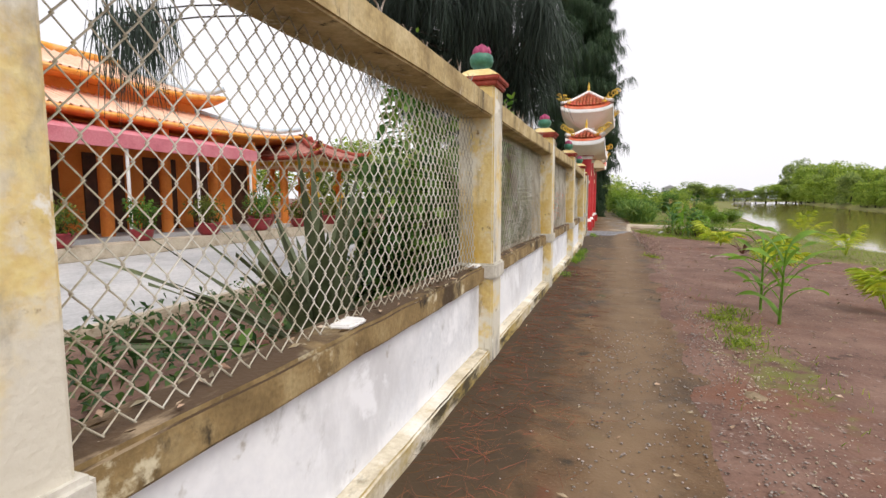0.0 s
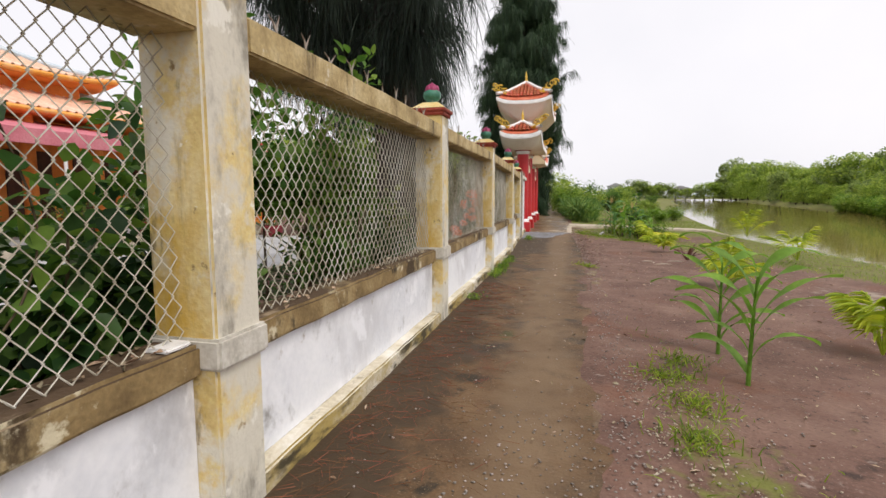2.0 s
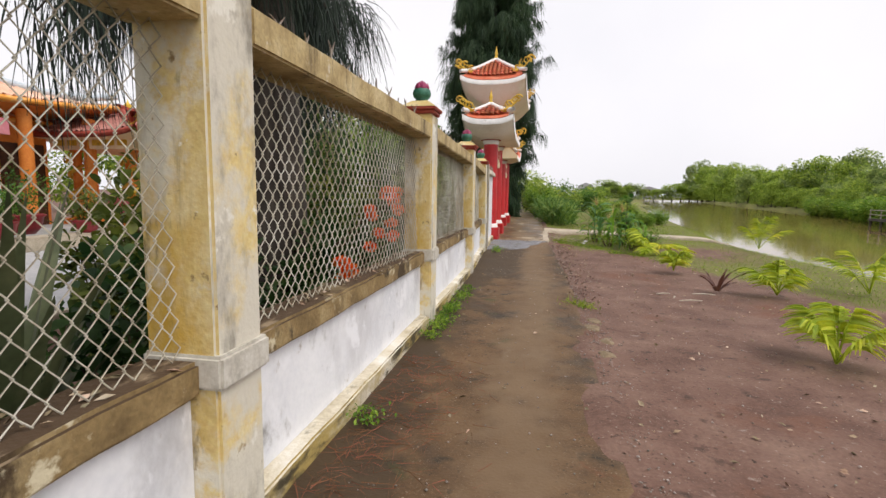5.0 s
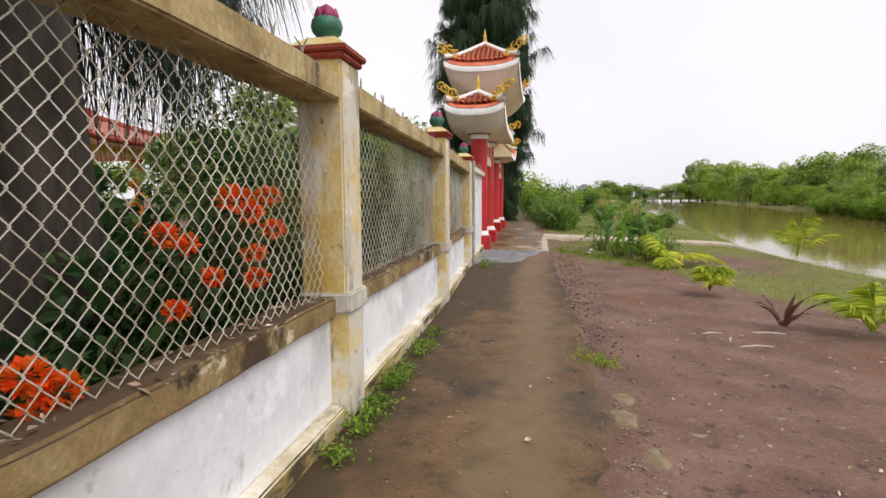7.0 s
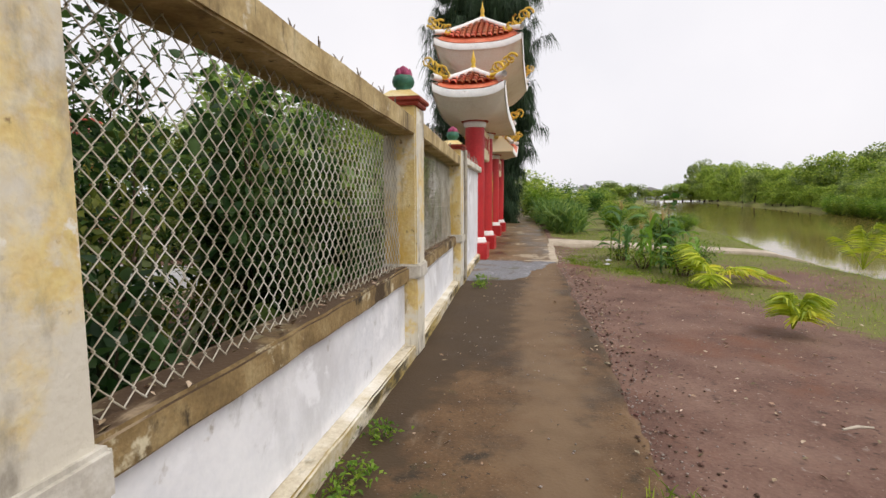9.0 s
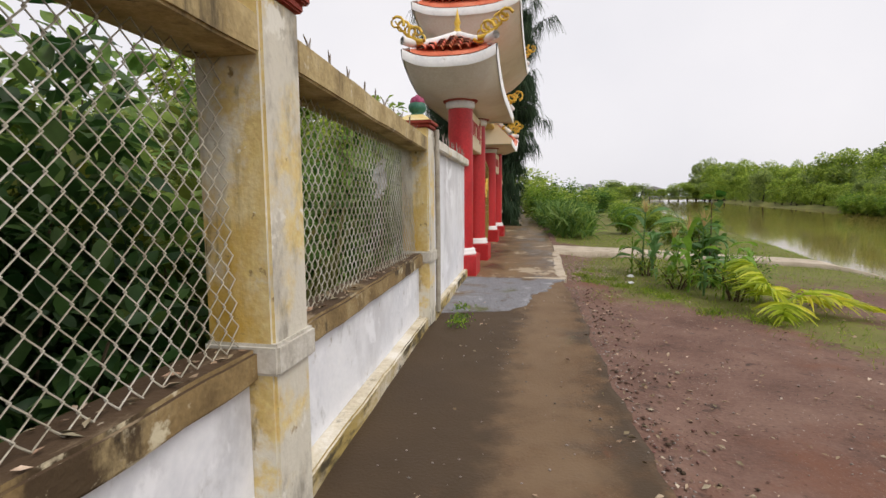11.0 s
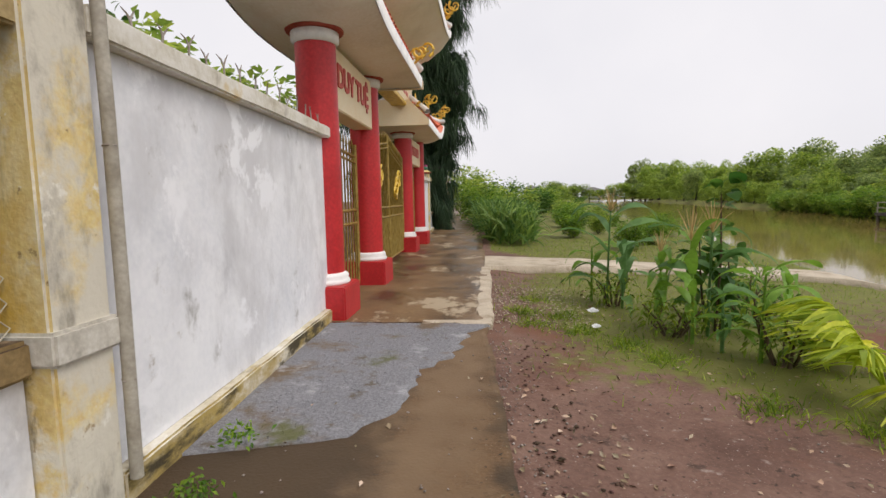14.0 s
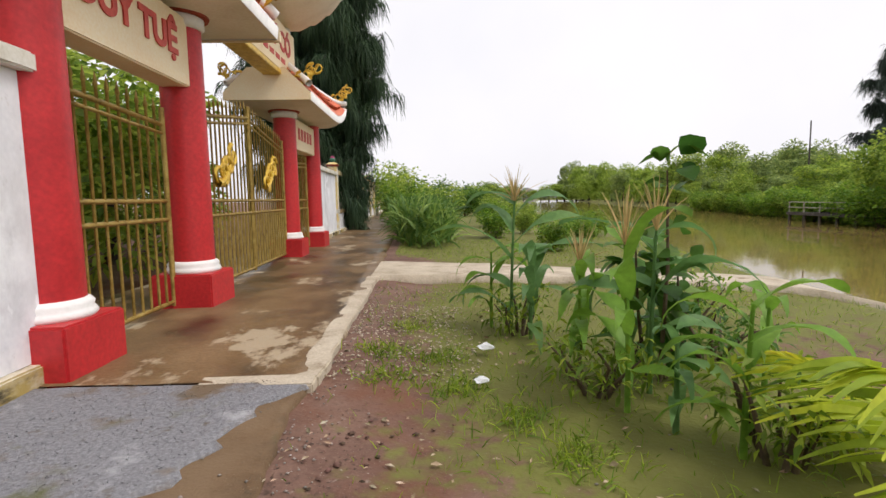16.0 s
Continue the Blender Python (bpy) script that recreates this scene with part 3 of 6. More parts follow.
sand = bump2(7.0, 9.5, 0.9, 3.0, 0.35) + bump2(5.2, -1.0, 1.0, 1.3, 0.6) + bump2(4.7, -2.6, 0.6, 0.9, 0.5) + 0.45 * np.exp(-((GX - shore(GY) + 1.2) / 0.5) ** 2) * (GY < 16) * (0.5 + n1)
for nm, arr in (("grass", grass), ("sand", sand)):
    at_ = ground_me.attributes.new(nm, "FLOAT", "POINT")
    at_.data.foreach_set("value", np.clip(arr, 0, 1).astype(np.float32).ravel())
ground = link("ground", ground_me, M_GROUND)
tagged(ground, "red-brown bare soil with patchy grass", "ground", "", "structure")

wy = np.concatenate([np.arange(-60, 80, 4.0), np.arange(80, 400, 20.0)])
wa, wb = shore(wy) - 1.5, farshore(wy) + 1.5
s5 = np.linspace(0, 1, 6)
WX = wa[:, None] + (wb - wa)[:, None] * s5
water = link("water", arrays(*surface(WX, np.repeat(wy[:, None], 6, 1), np.full(WX.shape, -0.72))), M_WATER)
tagged(water, "calm muddy brown river water", "river", "", "structure")


def strip(name, ys, x0, x1, z, material, label, category, nx=14, thick=0.05, edge=0.03):
    """A cast slab with a ragged rim."""
    ys = np.asarray(ys, float)
    x0, x1 = np.broadcast_to(x0, ys.shape).copy(), np.broadcast_to(x1, ys.shape).copy()
    x1 += np.array([noise.noise(Vector((y * 2.3, 1.7, 0))) for y in ys]) * edge * 1.6
    x1 += np.array([noise.noise(Vector((y * 9.0, 4.7, 0))) for y in ys]) * edge
    u = np.linspace(0, 1, nx)
    X = x0[:, None] + (x1 - x0)[:, None] * u
    Y = np.repeat(ys[:, None], nx, 1)
    Z = z + 0.008 * vnoise(X, Y, 1.8) + 0.004 * vnoise(X, Y, 7.0)
    X = np.concatenate([X, X[:, -1:] + 0.01], 1)
    Y = np.concatenate([Y, Y[:, -1:]], 1)
    Z = np.concatenate([Z, Z[:, -1:] - thick], 1)
    V, F = surface(X, Y, Z)
    ob = link(name, arrays(V, F), material)
    ob.data.polygons.foreach_set("use_smooth", np.ones(len(ob.data.polygons), bool))
    return tagged(ob, label, category, "", "structure")


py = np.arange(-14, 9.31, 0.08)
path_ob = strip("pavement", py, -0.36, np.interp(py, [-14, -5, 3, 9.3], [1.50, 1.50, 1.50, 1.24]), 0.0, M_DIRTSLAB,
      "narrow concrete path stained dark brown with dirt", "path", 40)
pc = np.empty(len(path_ob.data.vertices) * 3)
path_ob.data.vertices.foreach_get("co", pc)
pc = pc.reshape(-1, 3)
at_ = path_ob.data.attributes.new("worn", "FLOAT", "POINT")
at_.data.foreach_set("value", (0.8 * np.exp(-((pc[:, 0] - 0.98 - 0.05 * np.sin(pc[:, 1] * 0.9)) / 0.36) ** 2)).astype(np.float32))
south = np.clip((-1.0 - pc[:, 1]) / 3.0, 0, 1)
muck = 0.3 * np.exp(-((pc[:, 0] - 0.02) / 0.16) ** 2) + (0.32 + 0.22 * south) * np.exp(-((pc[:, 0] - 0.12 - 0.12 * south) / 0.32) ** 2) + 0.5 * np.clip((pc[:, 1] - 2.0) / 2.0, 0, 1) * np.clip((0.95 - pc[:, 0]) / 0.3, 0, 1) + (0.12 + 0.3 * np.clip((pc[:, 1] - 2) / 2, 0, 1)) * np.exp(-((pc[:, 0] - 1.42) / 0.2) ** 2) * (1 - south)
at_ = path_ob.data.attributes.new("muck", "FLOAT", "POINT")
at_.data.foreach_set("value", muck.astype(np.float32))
sy = np.arange(9.3, 60, 0.12)
strip("pavement_gate", sy, np.interp(sy, [9.3, 9.32, 18.6, 60], [-1.6, -1.6, -1.6, -2.6]), np.interp(sy, [9.3, 15, 24, 60], [1.28, 1.2, 0.9, -0.4]), 0.012, M_WETSLAB,
      "damp brown concrete slab before the gate", "path", 16)
cx_ = np.arange(1.2, 7.6, 0.1)
CY0 = np.interp(cx_, [1.2, 3.0, 4.4, 5.8, 7.6], [13.15, 13.0, 12.75, 12.0, 10.6])
CY1 = np.interp(cx_, [1.2, 3.0, 4.4, 5.8, 7.6], [14.7, 14.2, 13.6, 12.9, 11.9])
u8 = np.linspace(0, 1, 10)
CYg = CY0[:, None] + (CY1 - CY0)[:, None] * u8
CXg = np.repeat(cx_[:, None], 10, 1)
CZg = np.interp(CXg, [1.2, 3.0, 4.0], [0.03, 0.02, -0.005]) + 0.012 * vnoise(CXg, CYg, 2.0) + np.minimum(0, height(CXg, CYg) + 0.05)
CYg = np.concatenate([CYg[:, :1], CYg], 1)
CXg = np.concatenate([CXg[:, :1], CXg], 1)
CZg = np.concatenate([CZg[:, :1] - 0.12, CZg], 1)
tagged(link("pavement_landing", arrays(*surface(CXg, CYg, CZg)), M_PALE), "pale concrete footpath leading to the river", "path", "", "structure")
tagged(part("trim_slab_edge", box(1.14, 1.30, 9.33, 13.2, -0.05, 0.024, 0.01, 60, 0.028), M_PALE, None), "pale worn concrete edge strip", "edging", "", "structure")
tagged(part("trim_slab_lip", box(0.62, 1.29, 9.22, 9.40, -0.05, 0.022, 0.01, 6, 0.025), M_PALE, None), "pale worn concrete lip", "edging", "", "structure")
gyv = np.arange(6.75, 9.32, 0.06)
gedge = np.interp(gyv, [6.75, 6.98, 7.3, 8.0, 8.6, 9.0, 9.32], [-0.33, 0.48, 0.66, 0.80, 1.02, 1.2, 1.24])
strip("ground_gravel", gyv, -0.36, gedge, 0.014, M_GRAVEL, "patch of fine grey gravel on the path", "gravel", 18, 0.02, 0.11)


# ---------------- fence ----------------
PW = 0.27            # pillar width
BAY = 3.3
Z_SILL, Z_BEAM0, Z_BEAM1, Z_TOPS = 0.745, 1.83, 1.97, 2.06


def pillar(y, x=0.0, drop=0.0):
    """A rendered fence pillar: front face at x, far face at y."""
    p = thing("fence_pillar", (x - PW / 2, y - PW / 2, 0), "weathered cream concrete fence pillar with lotus finial", "pillar", "fence pillars")
    h, Z_TOP = PW / 2, Z_TOPS - drop
    part("shaft", box(-h, h, -h, h, 0.0, Z_TOP, 0.012, 0, 0.004), M_CREAM, p)
    part("band", box(-h - 0.012, h + 0.022, -h - 0.012, h + 0.022, 0.645, 0.765, 0.012), M_BAND, p, "pale raised band round the pillar")
    part("cornice", box(-h - 0.018, h + 0.018, -h - 0.018, h + 0.018, Z_TOP, Z_TOP + 0.035, 0.008), M_DKRED, p, "dark red painted moulding")
    part("cornice", box(-h - 0.038, h + 0.038, -h - 0.038, h + 0.038, Z_TOP + 0.035, Z_TOP + 0.068, 0.008), M_DKRED, p, "dark red painted moulding")
    bm = bmesh.new()
    bmesh.ops.create_cone(bm, cap_ends=True, segments=4, radius1=(h + 0.036) * 1.414, radius2=0.11, depth=0.065,
                          matrix=Matrix.Translation((0, 0, Z_TOP + 0.0985)) @ Matrix.Rotation(radians(45), 4, "Z"))
    part("cap", bm, M_CREAM, p)
    z = Z_TOP + 0.13
    npart("ball", lathe([(0.0, z), (0.062, z), (0.066, z + 0.012), (0.055, z + 0.022), (0.08, z + 0.042), (0.09, z + 0.075), (0.082, z + 0.11), (0.055, z + 0.135), (0, z + 0.14)], 20), M_GREEN, p, "green painted ball", True)
    bud = [lathe([(0.03, z + 0.09), (0.064, z + 0.115), (0.064, z + 0.14), (0.04, z + 0.18), (0.0, z + 0.205)], 12)]
    for i in range(6):
        a = i * math.pi / 3
        V, F = lathe([(0.0, 0.0), (0.03, 0.02), (0.034, 0.05), (0.018, 0.08), (0.0, 0.10)], 6)
        V[:, 0] *= 0.55
        c, s = math.cos(a), math.sin(a)
        V = np.stack([V[:, 0] * c - V[:, 1] * s + 0.055 * c, V[:, 0] * s + V[:, 1] * c + 0.055 * s, V[:, 2] * 0.9 + z + 0.09], -1)
        bud.append((V, F))
    npart("lotus_bud", join(*bud), M_BUD, p, "magenta lotus bud", True)
    return p


def spike_vf(h=0.13):
    a = tube([(0, 0, 0), (0, 0.004, h * 0.55), (0, -0.012, h * 0.8), (0, -0.045, h)], [0.006, 0.006, 0.005, 0.002], 5)
    b = tube([(0, 0, h * 0.5), (0, 0.02, h * 0.8), (0, 0.045, h * 1.08)], [0.006, 0.005, 0.002], 5)
    return join(a, b)


SPIKE = arrays(*spike_vf())
SPIKE.materials.append(M_IRON)


def spikes(parent, y0, y1, z, x, step=0.27, slope=0.0):
    for y in np.arange(y0 + 0.12, y1 - 0.05, step):
        o = new("spike", SPIKE)
        o.parent = parent
        o.location = (x + R.uniform(-0.01, 0.01), y, z + slope * y)
        o.rotation_euler = (R.uniform(-0.12, 0.12), R.uniform(-0.12, 0.12), R.uniform(-0.5, 0.5))
        o.scale = (1, 1, R.uniform(0.75, 1.15))


def chainlink(y0, y1, z0, z1, x, pitch=0.077, r=0.0033):
    """Zigzag wires hooked into one another."""
    cols = int((y1 - y0) / (pitch / 2))
    rows = int(round((z1 - z0) / (pitch * 0.6)))
    out = []
    zz = np.linspace(z0, z1, rows + 1)
    for i in range(cols + 1):
        yc = y0 + (i + 0.5) * (y1 - y0) / (cols + 1)
        side = np.where((np.arange(rows + 1) + i) % 2 == 0, -1, 1)
        yy = yc + side * pitch * 0.26
        xx = x + 0.004 * side + 0.012 * np.sin(yc * 2.1 + zz * 3.0)
        yy = np.clip(yy + 0.006 * np.sin(zz * 5 + yc * 3), y0, y1)
        out.append(tube(np.stack([xx, yy, zz], -1), r, 4))
    return join(*out)


def bay(y0, y1, label="chain-link fence bay on a low whitewashed wall", solid=False, drop=(0.0, 0.0)):
    """From pillar to pillar: plinth, low wall, sill, wire and beam, in place at x = 0."""
    b = thing("fence_bay", (0, y0, 0), label, "fence", "fence bays", "structure")
    d = y1 - y0
    part("plinth", box(-0.30, 0.0 if solid else -0.015, 0, d, -0.05, 0.13 if solid else 0.11, 0.012, 24, 0.008), M_PLINTH, b, "mossy cement plinth")
    if solid:
        part("wall_panel", box(-0.25, -0.06, 0, d, 0.13, 1.79, 0.004), M_WHITE, b, "tall whitewashed wall with grey stains")
        part("coping", box(-0.28, 0.01, 0, d + 0.25, 1.79, 1.90, 0.012, 20, 0.006), M_COPING, b, "pale weathered concrete coping")
        spikes(b, 0, d, 1.895, -0.04, 0.2)
        return b
    part("low_wall", box(-0.22, -0.105, 0, d, 0.11, 0.62, 0.004), M_WHITE, b, "whitewashed low wall")
    part("sill", box(-0.27, -0.062, 0, d, 0.62, Z_SILL, 0.014, 30, 0.008), M_SILL, b, "dark stained concrete sill")
    bm = box(-0.27, -0.004, 0, d, Z_BEAM0, Z_BEAM1, 0.01, 24, 0.005)
    for v in bm.verts:
        v.co.z -= drop[0] + (drop[1] - drop[0]) * v.co.y / d
    part("beam", bm, M_BEAM, b, "weathered concrete top beam")
    V, F = chainlink(0.0, d, Z_SILL - 0.004, Z_BEAM0 + 0.004, -0.15)
    V[:, 2] -= (drop[0] + (drop[1] - drop[0]) * V[:, 1] / d) * (V[:, 2] - Z_SILL) / (Z_BEAM0 - Z_SILL)
    npart("wire_mesh", (V, F), M_WIRE, b, "galvanised chain-link wire")["kind"] = "stuff"
    spikes(b, 0, d, Z_BEAM1 - 0.005 - drop[0], -0.12, 0.27, (drop[0] - drop[1]) / d)
    return b


def fall(y):
    """How far the top of the fence sinks towards the gate."""
    return float(np.interp(y, [0.0, 3.25, 6.4], [0.0, 0.055, 0.10]))


LINE = [(0, -13.2), (0, -9.9), (0, -6.6), (0, -3.3), (0, 0), (-0.03, 3.25), (-0.17, 6.40)]
for x, y in LINE:
    pillar(y, x, fall(y))
for (x0, y0), (x1, y1) in zip(LINE[:-1], LINE[1:]):
    bb = bay(0, math.hypot(x1 - x0, y1 - PW - y0), drop=(fall(y0), fall(y1)))
    bb.matrix_world = pose(x0, y0, 0, 0, 0, math.degrees(math.atan2(x0 - x1, y1 - PW - y0)))
bb = bay(0, 3.06, "tall whitewashed wall with a spiked coping", True)
bb.matrix_world = pose(-0.17, 6.40, 0, 0, 0, 1.9)
pipe = thing("drain_pipe", (-0.145, 6.43, 0), "thin grey drain pipe beside the pillar", "pipe")
npart("pipe", tube([(0, 0, 0.1), (0.004, 0, 0.9), (0, 0.004, 1.5), (-0.003, 0, 1.97)], 0.026, 10), M_PIPE, pipe, "", True)
for z in (0.5, 1.4):
    npart("clip", tube([(-0.03, 0, z), (0.0, 0.03, z), (0.028, 0, z), (0.0, -0.03, z), (-0.03, 0, z)], 0.004, 5), M_IRON, pipe)

# the fence goes on past the gate
FD = 1.75
for i in range(9):
    y = 18.75 + i * BAY
    x = -0.62 - (y - 18.75) * math.tan(radians(FD))
    p = pillar(0)
    p.matrix_world = pose(x - PW / 2, y, 0, 0, 0, FD)
    bb = bay(0, BAY - PW, "chain-link fence bay on a low whitewashed wall" if i else "tall whitewashed wall with a spiked coping", i == 0)
    bb.matrix_world = pose(x, y + PW / 2, 0, 0, 0, FD)

# ---------------- gate ----------------
COLS = [(-0.42, 9.64), (-0.44, 11.66), (-0.62, 15.98), (-0.60, 17.95)]
gate = thing("temple_gate", (-0.5, 13.8, 0), "three-bay red and cream temple gate with tiled roofs", "gate")
GO = Vector((-0.5, 13.8, 0))


def shift(VF, dx, dy, dz=0.0):
    return VF[0] + np.array([dx, dy, dz]), VF[1]


def gbox(*a, **k):
    """A block given in world places, set under the gate."""
    bm = box(*a, **k)
    bmesh.ops.translate(bm, verts=bm.verts, vec=-GO)
    return bm


for i, (x, y) in enumerate(COLS):
    top = 2.72 if i in (0, 3) else (2.72 if i == 1 else 2.55)
    h = 0.29
    part("column_base", gbox(x - h, x + h, y - h, y + h, -0.02, 0.34, 0.014), M_RED, gate, "red square column base")
    ring = [(0.0, 0.335), (0.245, 0.335), (0.262, 0.36), (0.25, 0.385), (0.238, 0.40), (0.245, 0.425), (0.225, 0.45), (0.2, 0.46), (0.0, 0.46)]
    npart("column_foot", shift(lathe(ring, 28), x - GO.x, y - GO.y), M_TRIM, gate, "white moulded ring", True)
    npart("column", shift(lathe([(0.205, 0.44), (0.205, 1.5), (0.2, top)], 32), x - GO.x, y - GO.y), M_RED, gate, "round red column", True)
    cap = [(0.0, top - 0.01), (0.21, top - 0.01), (0.235, top + 0.02), (0.235, top + 0.1), (0.225, top + 0.105), (0.225, top + 0.12), (0, top + 0.12)]
    npart("column_head", shift(lathe(cap, 28), x - GO.x, y - GO.y), M_TRIM, gate, "white column collar", True)
    npart("collar_ring", shift(lathe([(0.2, top + 0.105), (0.275, top + 0.105), (0.285, top + 0.125), (0.275, top + 0.145), (0.2, top + 0.145)], 28), x - GO.x, y - GO.y), M_DKRED, gate, "dark red ring", True)


def lift_at(x, y, hx, hy, a, b, outer):
    """How far the eaves rise: towards the outer end, and more at its corners."""
    v = np.clip(outer * y / hy, 0, 1) if outer else np.abs(y) / hy
    return a * v ** 3 + b * (np.abs(x) / hx) ** 3 * v ** 3


def tile_field(hx, hy, ry, ze, H, a, b, outer, inset, step=0.13):
    """Rows of half-round tiles down the four slopes of a hip roof."""
    out = []

    def zf(x, y):
        f = 1 - max(abs(x) / hx, max(0.0, (abs(y) - ry) / (hy - ry)))
        return ze + H * max(f, 0) ** 0.85 + float(lift_at(x, y, hx, hy, a, b, outer))
    for s in (-1, 1):
        for xx in np.arange(-hx + inset, hx - inset + 1e-6, step):
            far = hy - inset
            near = ry + (hy - ry) * abs(xx) / hx + 0.02
            n = int((far - near) / 0.11)
            for q in range(n):
                y0 = near + (far - near) * q / n
                y1 = near + (far - near) * (q + 1.15) / n
                out.append(tube([(xx, s * y0, zf(xx, s * y0) + 0.005), (xx, s * y1, zf(xx, s * y1) + 0.03)], [step * 0.44, step * 0.52], 6))
        for yy in np.arange(-hy + inset, hy - inset + 1e-6, step):
            far = hx - inset
            near = max(0.03, hx * max(0, (abs(yy) - ry) / (hy - ry))) + 0.02
            n = int((far - near) / 0.13)
            for q in range(n):
                x0 = near + (far - near) * q / n
                x1 = near + (far - near) * (q + 1.15) / n
                out.append(tube([(s * x0, yy, zf(x0, yy) + 0.005), (s * x1, yy, zf(x1, yy) + 0.03)], [step * 0.44, step * 0.52], 6))
    return join(*out), zf


def curl(c, size, turn, flip=1):
    """A gilded cloud-and-dragon ornament made of scrolls."""
    out = []
    for k in range(5):
        a0 = R.uniform(0, 6.28)
        t = np.linspace(0, 1, 12)
        rad = size * (0.08 + 0.2 * (1 - t))
        ox, oz = size * (0.42 * k / 2 - 0.4) * flip, size * (0.16 + 0.13 * k + R.uniform(-0.05, 0.05))
        px = ox + rad * np.cos(a0 + t * 7)
        pz = oz + rad * np.sin(a0 + t * 7)
        pyv = R.uniform(-0.06, 0.06) * size + 0 * t
        out.append(tube(np.stack([px * math.cos(turn), px * math.sin(turn) + pyv, pz], -1), size * 0.055 * (1.1 - 0.7 * t), 6))
    spine = np.linspace(0, 1, 9)
    sx = flip * size * (-0.5 + 1.0 * spine)
    sz = size * (0.02 + 0.75 * spine ** 2)
    out.append(tube(np.stack([sx * math.cos(turn), sx * math.sin(turn), sz], -1), size * 0.09 * (1.1 - 0.8 * spine), 6))
    V, F = join(*out)
    return V + np.array(c), F


def gate_roof(cx, cy, hx, hy, ry, ze, H, lift, z_in, iny, orn=0.42, outer=0):
    """A small hip roof with flared soffit, white rims and gilded ornaments."""
    o = np.array([cx - GO.x, cy - GO.y, 0])
    la, lb = lift
    tiles, zf = tile_field(hx, hy, ry, ze + 0.07, H, la, lb, outer, 0.12)
    ob = npart("roof_tiles", (tiles[0] + o, tiles[1]), M_TILE, gate, "terracotta roof tiles")
    ob["kind"] = "stuff"
    u = np.linspace(-1, 1, 25)
    v = np.linspace(-1, 1, 41)
    U, V_ = np.meshgrid(u, v, indexing="ij")
    X, Y = U * hx, V_ * hy
    Z = np.vectorize(zf)(X, Y)
    npart("roof_deck", (surface(X, Y, Z)[0] + o, surface(X, Y, Z)[1]), M_TILE, gate)
    t = np.clip(np.maximum((np.abs(X) - 0.2) / (hx - 0.2), (np.abs(Y) - iny) / (hy - iny)), 0, 1)
    rim = ze - 0.08 + lift_at(X, Y, hx, hy, la, lb, outer)
    Zs = z_in + (rim - z_in) * t ** 1.25
    sf = surface(X * 0.995, Y * 0.995, Zs)
    npart("soffit", (sf[0] + o, sf[1][:, ::-1]), M_SOFFIT, gate, "smooth flared pale soffit", True)
    # white rim boards round the eaves
    e = np.linspace(-1, 1, 33)
    for axis in (0, 1):
        for s in (-1, 1):
            px = e * hx if axis == 0 else np.full(33, s * hx)
            pyy = np.full(33, s * hy) if axis == 0 else e * hy
            lf = lift_at(px, pyy, hx, hy, la, lb, outer)
            nrm = np.array([0, s, 0.0]) if axis == 0 else np.array([s, 0.0, 0])
            A = np.stack([px, pyy, ze - 0.09 + lf], -1) + nrm * 0.01
            prof = [A, A + nrm * 0.015 + np.array([0, 0, 0.14]), A - nrm * 0.12 + np.array([0, 0, 0.165]), A - nrm * 0.13 + np.array([0, 0, 0.10])]
            P = np.stack(prof, 1)
            vf = surface(P[..., 0], P[..., 1], P[..., 2])
            npart("eave_board", (vf[0] + o, vf[1]), M_TRIM, gate, "white painted eave board")
    if outer:
        bm = bmesh.new()
        ye = -outer * (hy + 0.02)
        pr = [(-hx - 0.03, ze - 0.1), (hx + 0.03, ze - 0.1), (hx + 0.03, ze + 0.02), (hx * 0.45, ze + 0.42), (-hx * 0.45, ze + 0.42), (-hx - 0.03, ze + 0.02)]
        vs = [[bm.verts.new((q, yy, z)) for q, z in pr] for yy in (ye, ye - outer * 0.05)]
        bm.faces.new(vs[0]), bm.faces.new(vs[1])
        for k in range(6):
            bm.faces.new((vs[0][k], vs[0][(k + 1) % 6], vs[1][(k + 1) % 6], vs[1][k]))
        bmesh.ops.recalc_face_normals(bm, faces=bm.faces)
        bmesh.ops.translate(bm, verts=bm.verts, vec=o)
        part("gable", bm, M_SIGN, gate, "plain cream gable")
    # hips and ridge
    for sx in (-1, 1):
        for sy in (-1, 1):
            q = np.linspace(0, 1, 14)
            hxq, hyq = sx * hx * q, sy * (ry + (hy - ry) * q)
            hz = np.array([zf(a, b) for a, b in zip(hxq, hyq)]) + 0.045 + 0.06 * q ** 5
            npart("hip_ridge", shift(tube(np.stack([hxq, hyq, hz], -1), 0.062, 7), o[0], o[1]), M_TRIM, gate, "white hip ridge", True)
            c = curl((hxq[-1] * 0.9, hyq[-1] * 0.93, hz[-1] + 0.0), orn, math.atan2(hyq[-1], hxq[-1]) * 0 + (0 if sx > 0 else 0), sx)
            npart("dragon_ornament", shift(c, o[0], o[1]), M_GOLD, gate, "gilded scroll ornament")
    npart("ridge", shift(tube([(0, -ry - 0.05, ze + H + 0.12), (0, 0, ze + H + 0.09), (0, ry + 0.05, ze + H + 0.12)], 0.075, 8), o[0], o[1]), M_TRIM, gate, "white ridge", True)
    for s in (-1, 1):
        fin = lathe([(0.0, 0), (0.05, 0.02), (0.06, 0.1), (0.035, 0.16), (0.055, 0.22), (0.03, 0.3), (0.0, 0.46)], 10)
        npart("ridge_finial", (fin[0] + o + np.array([0, s * ry, ze + H + 0.12]), fin[1]), M_GOLD, gate, "gilded ridge finial", True)


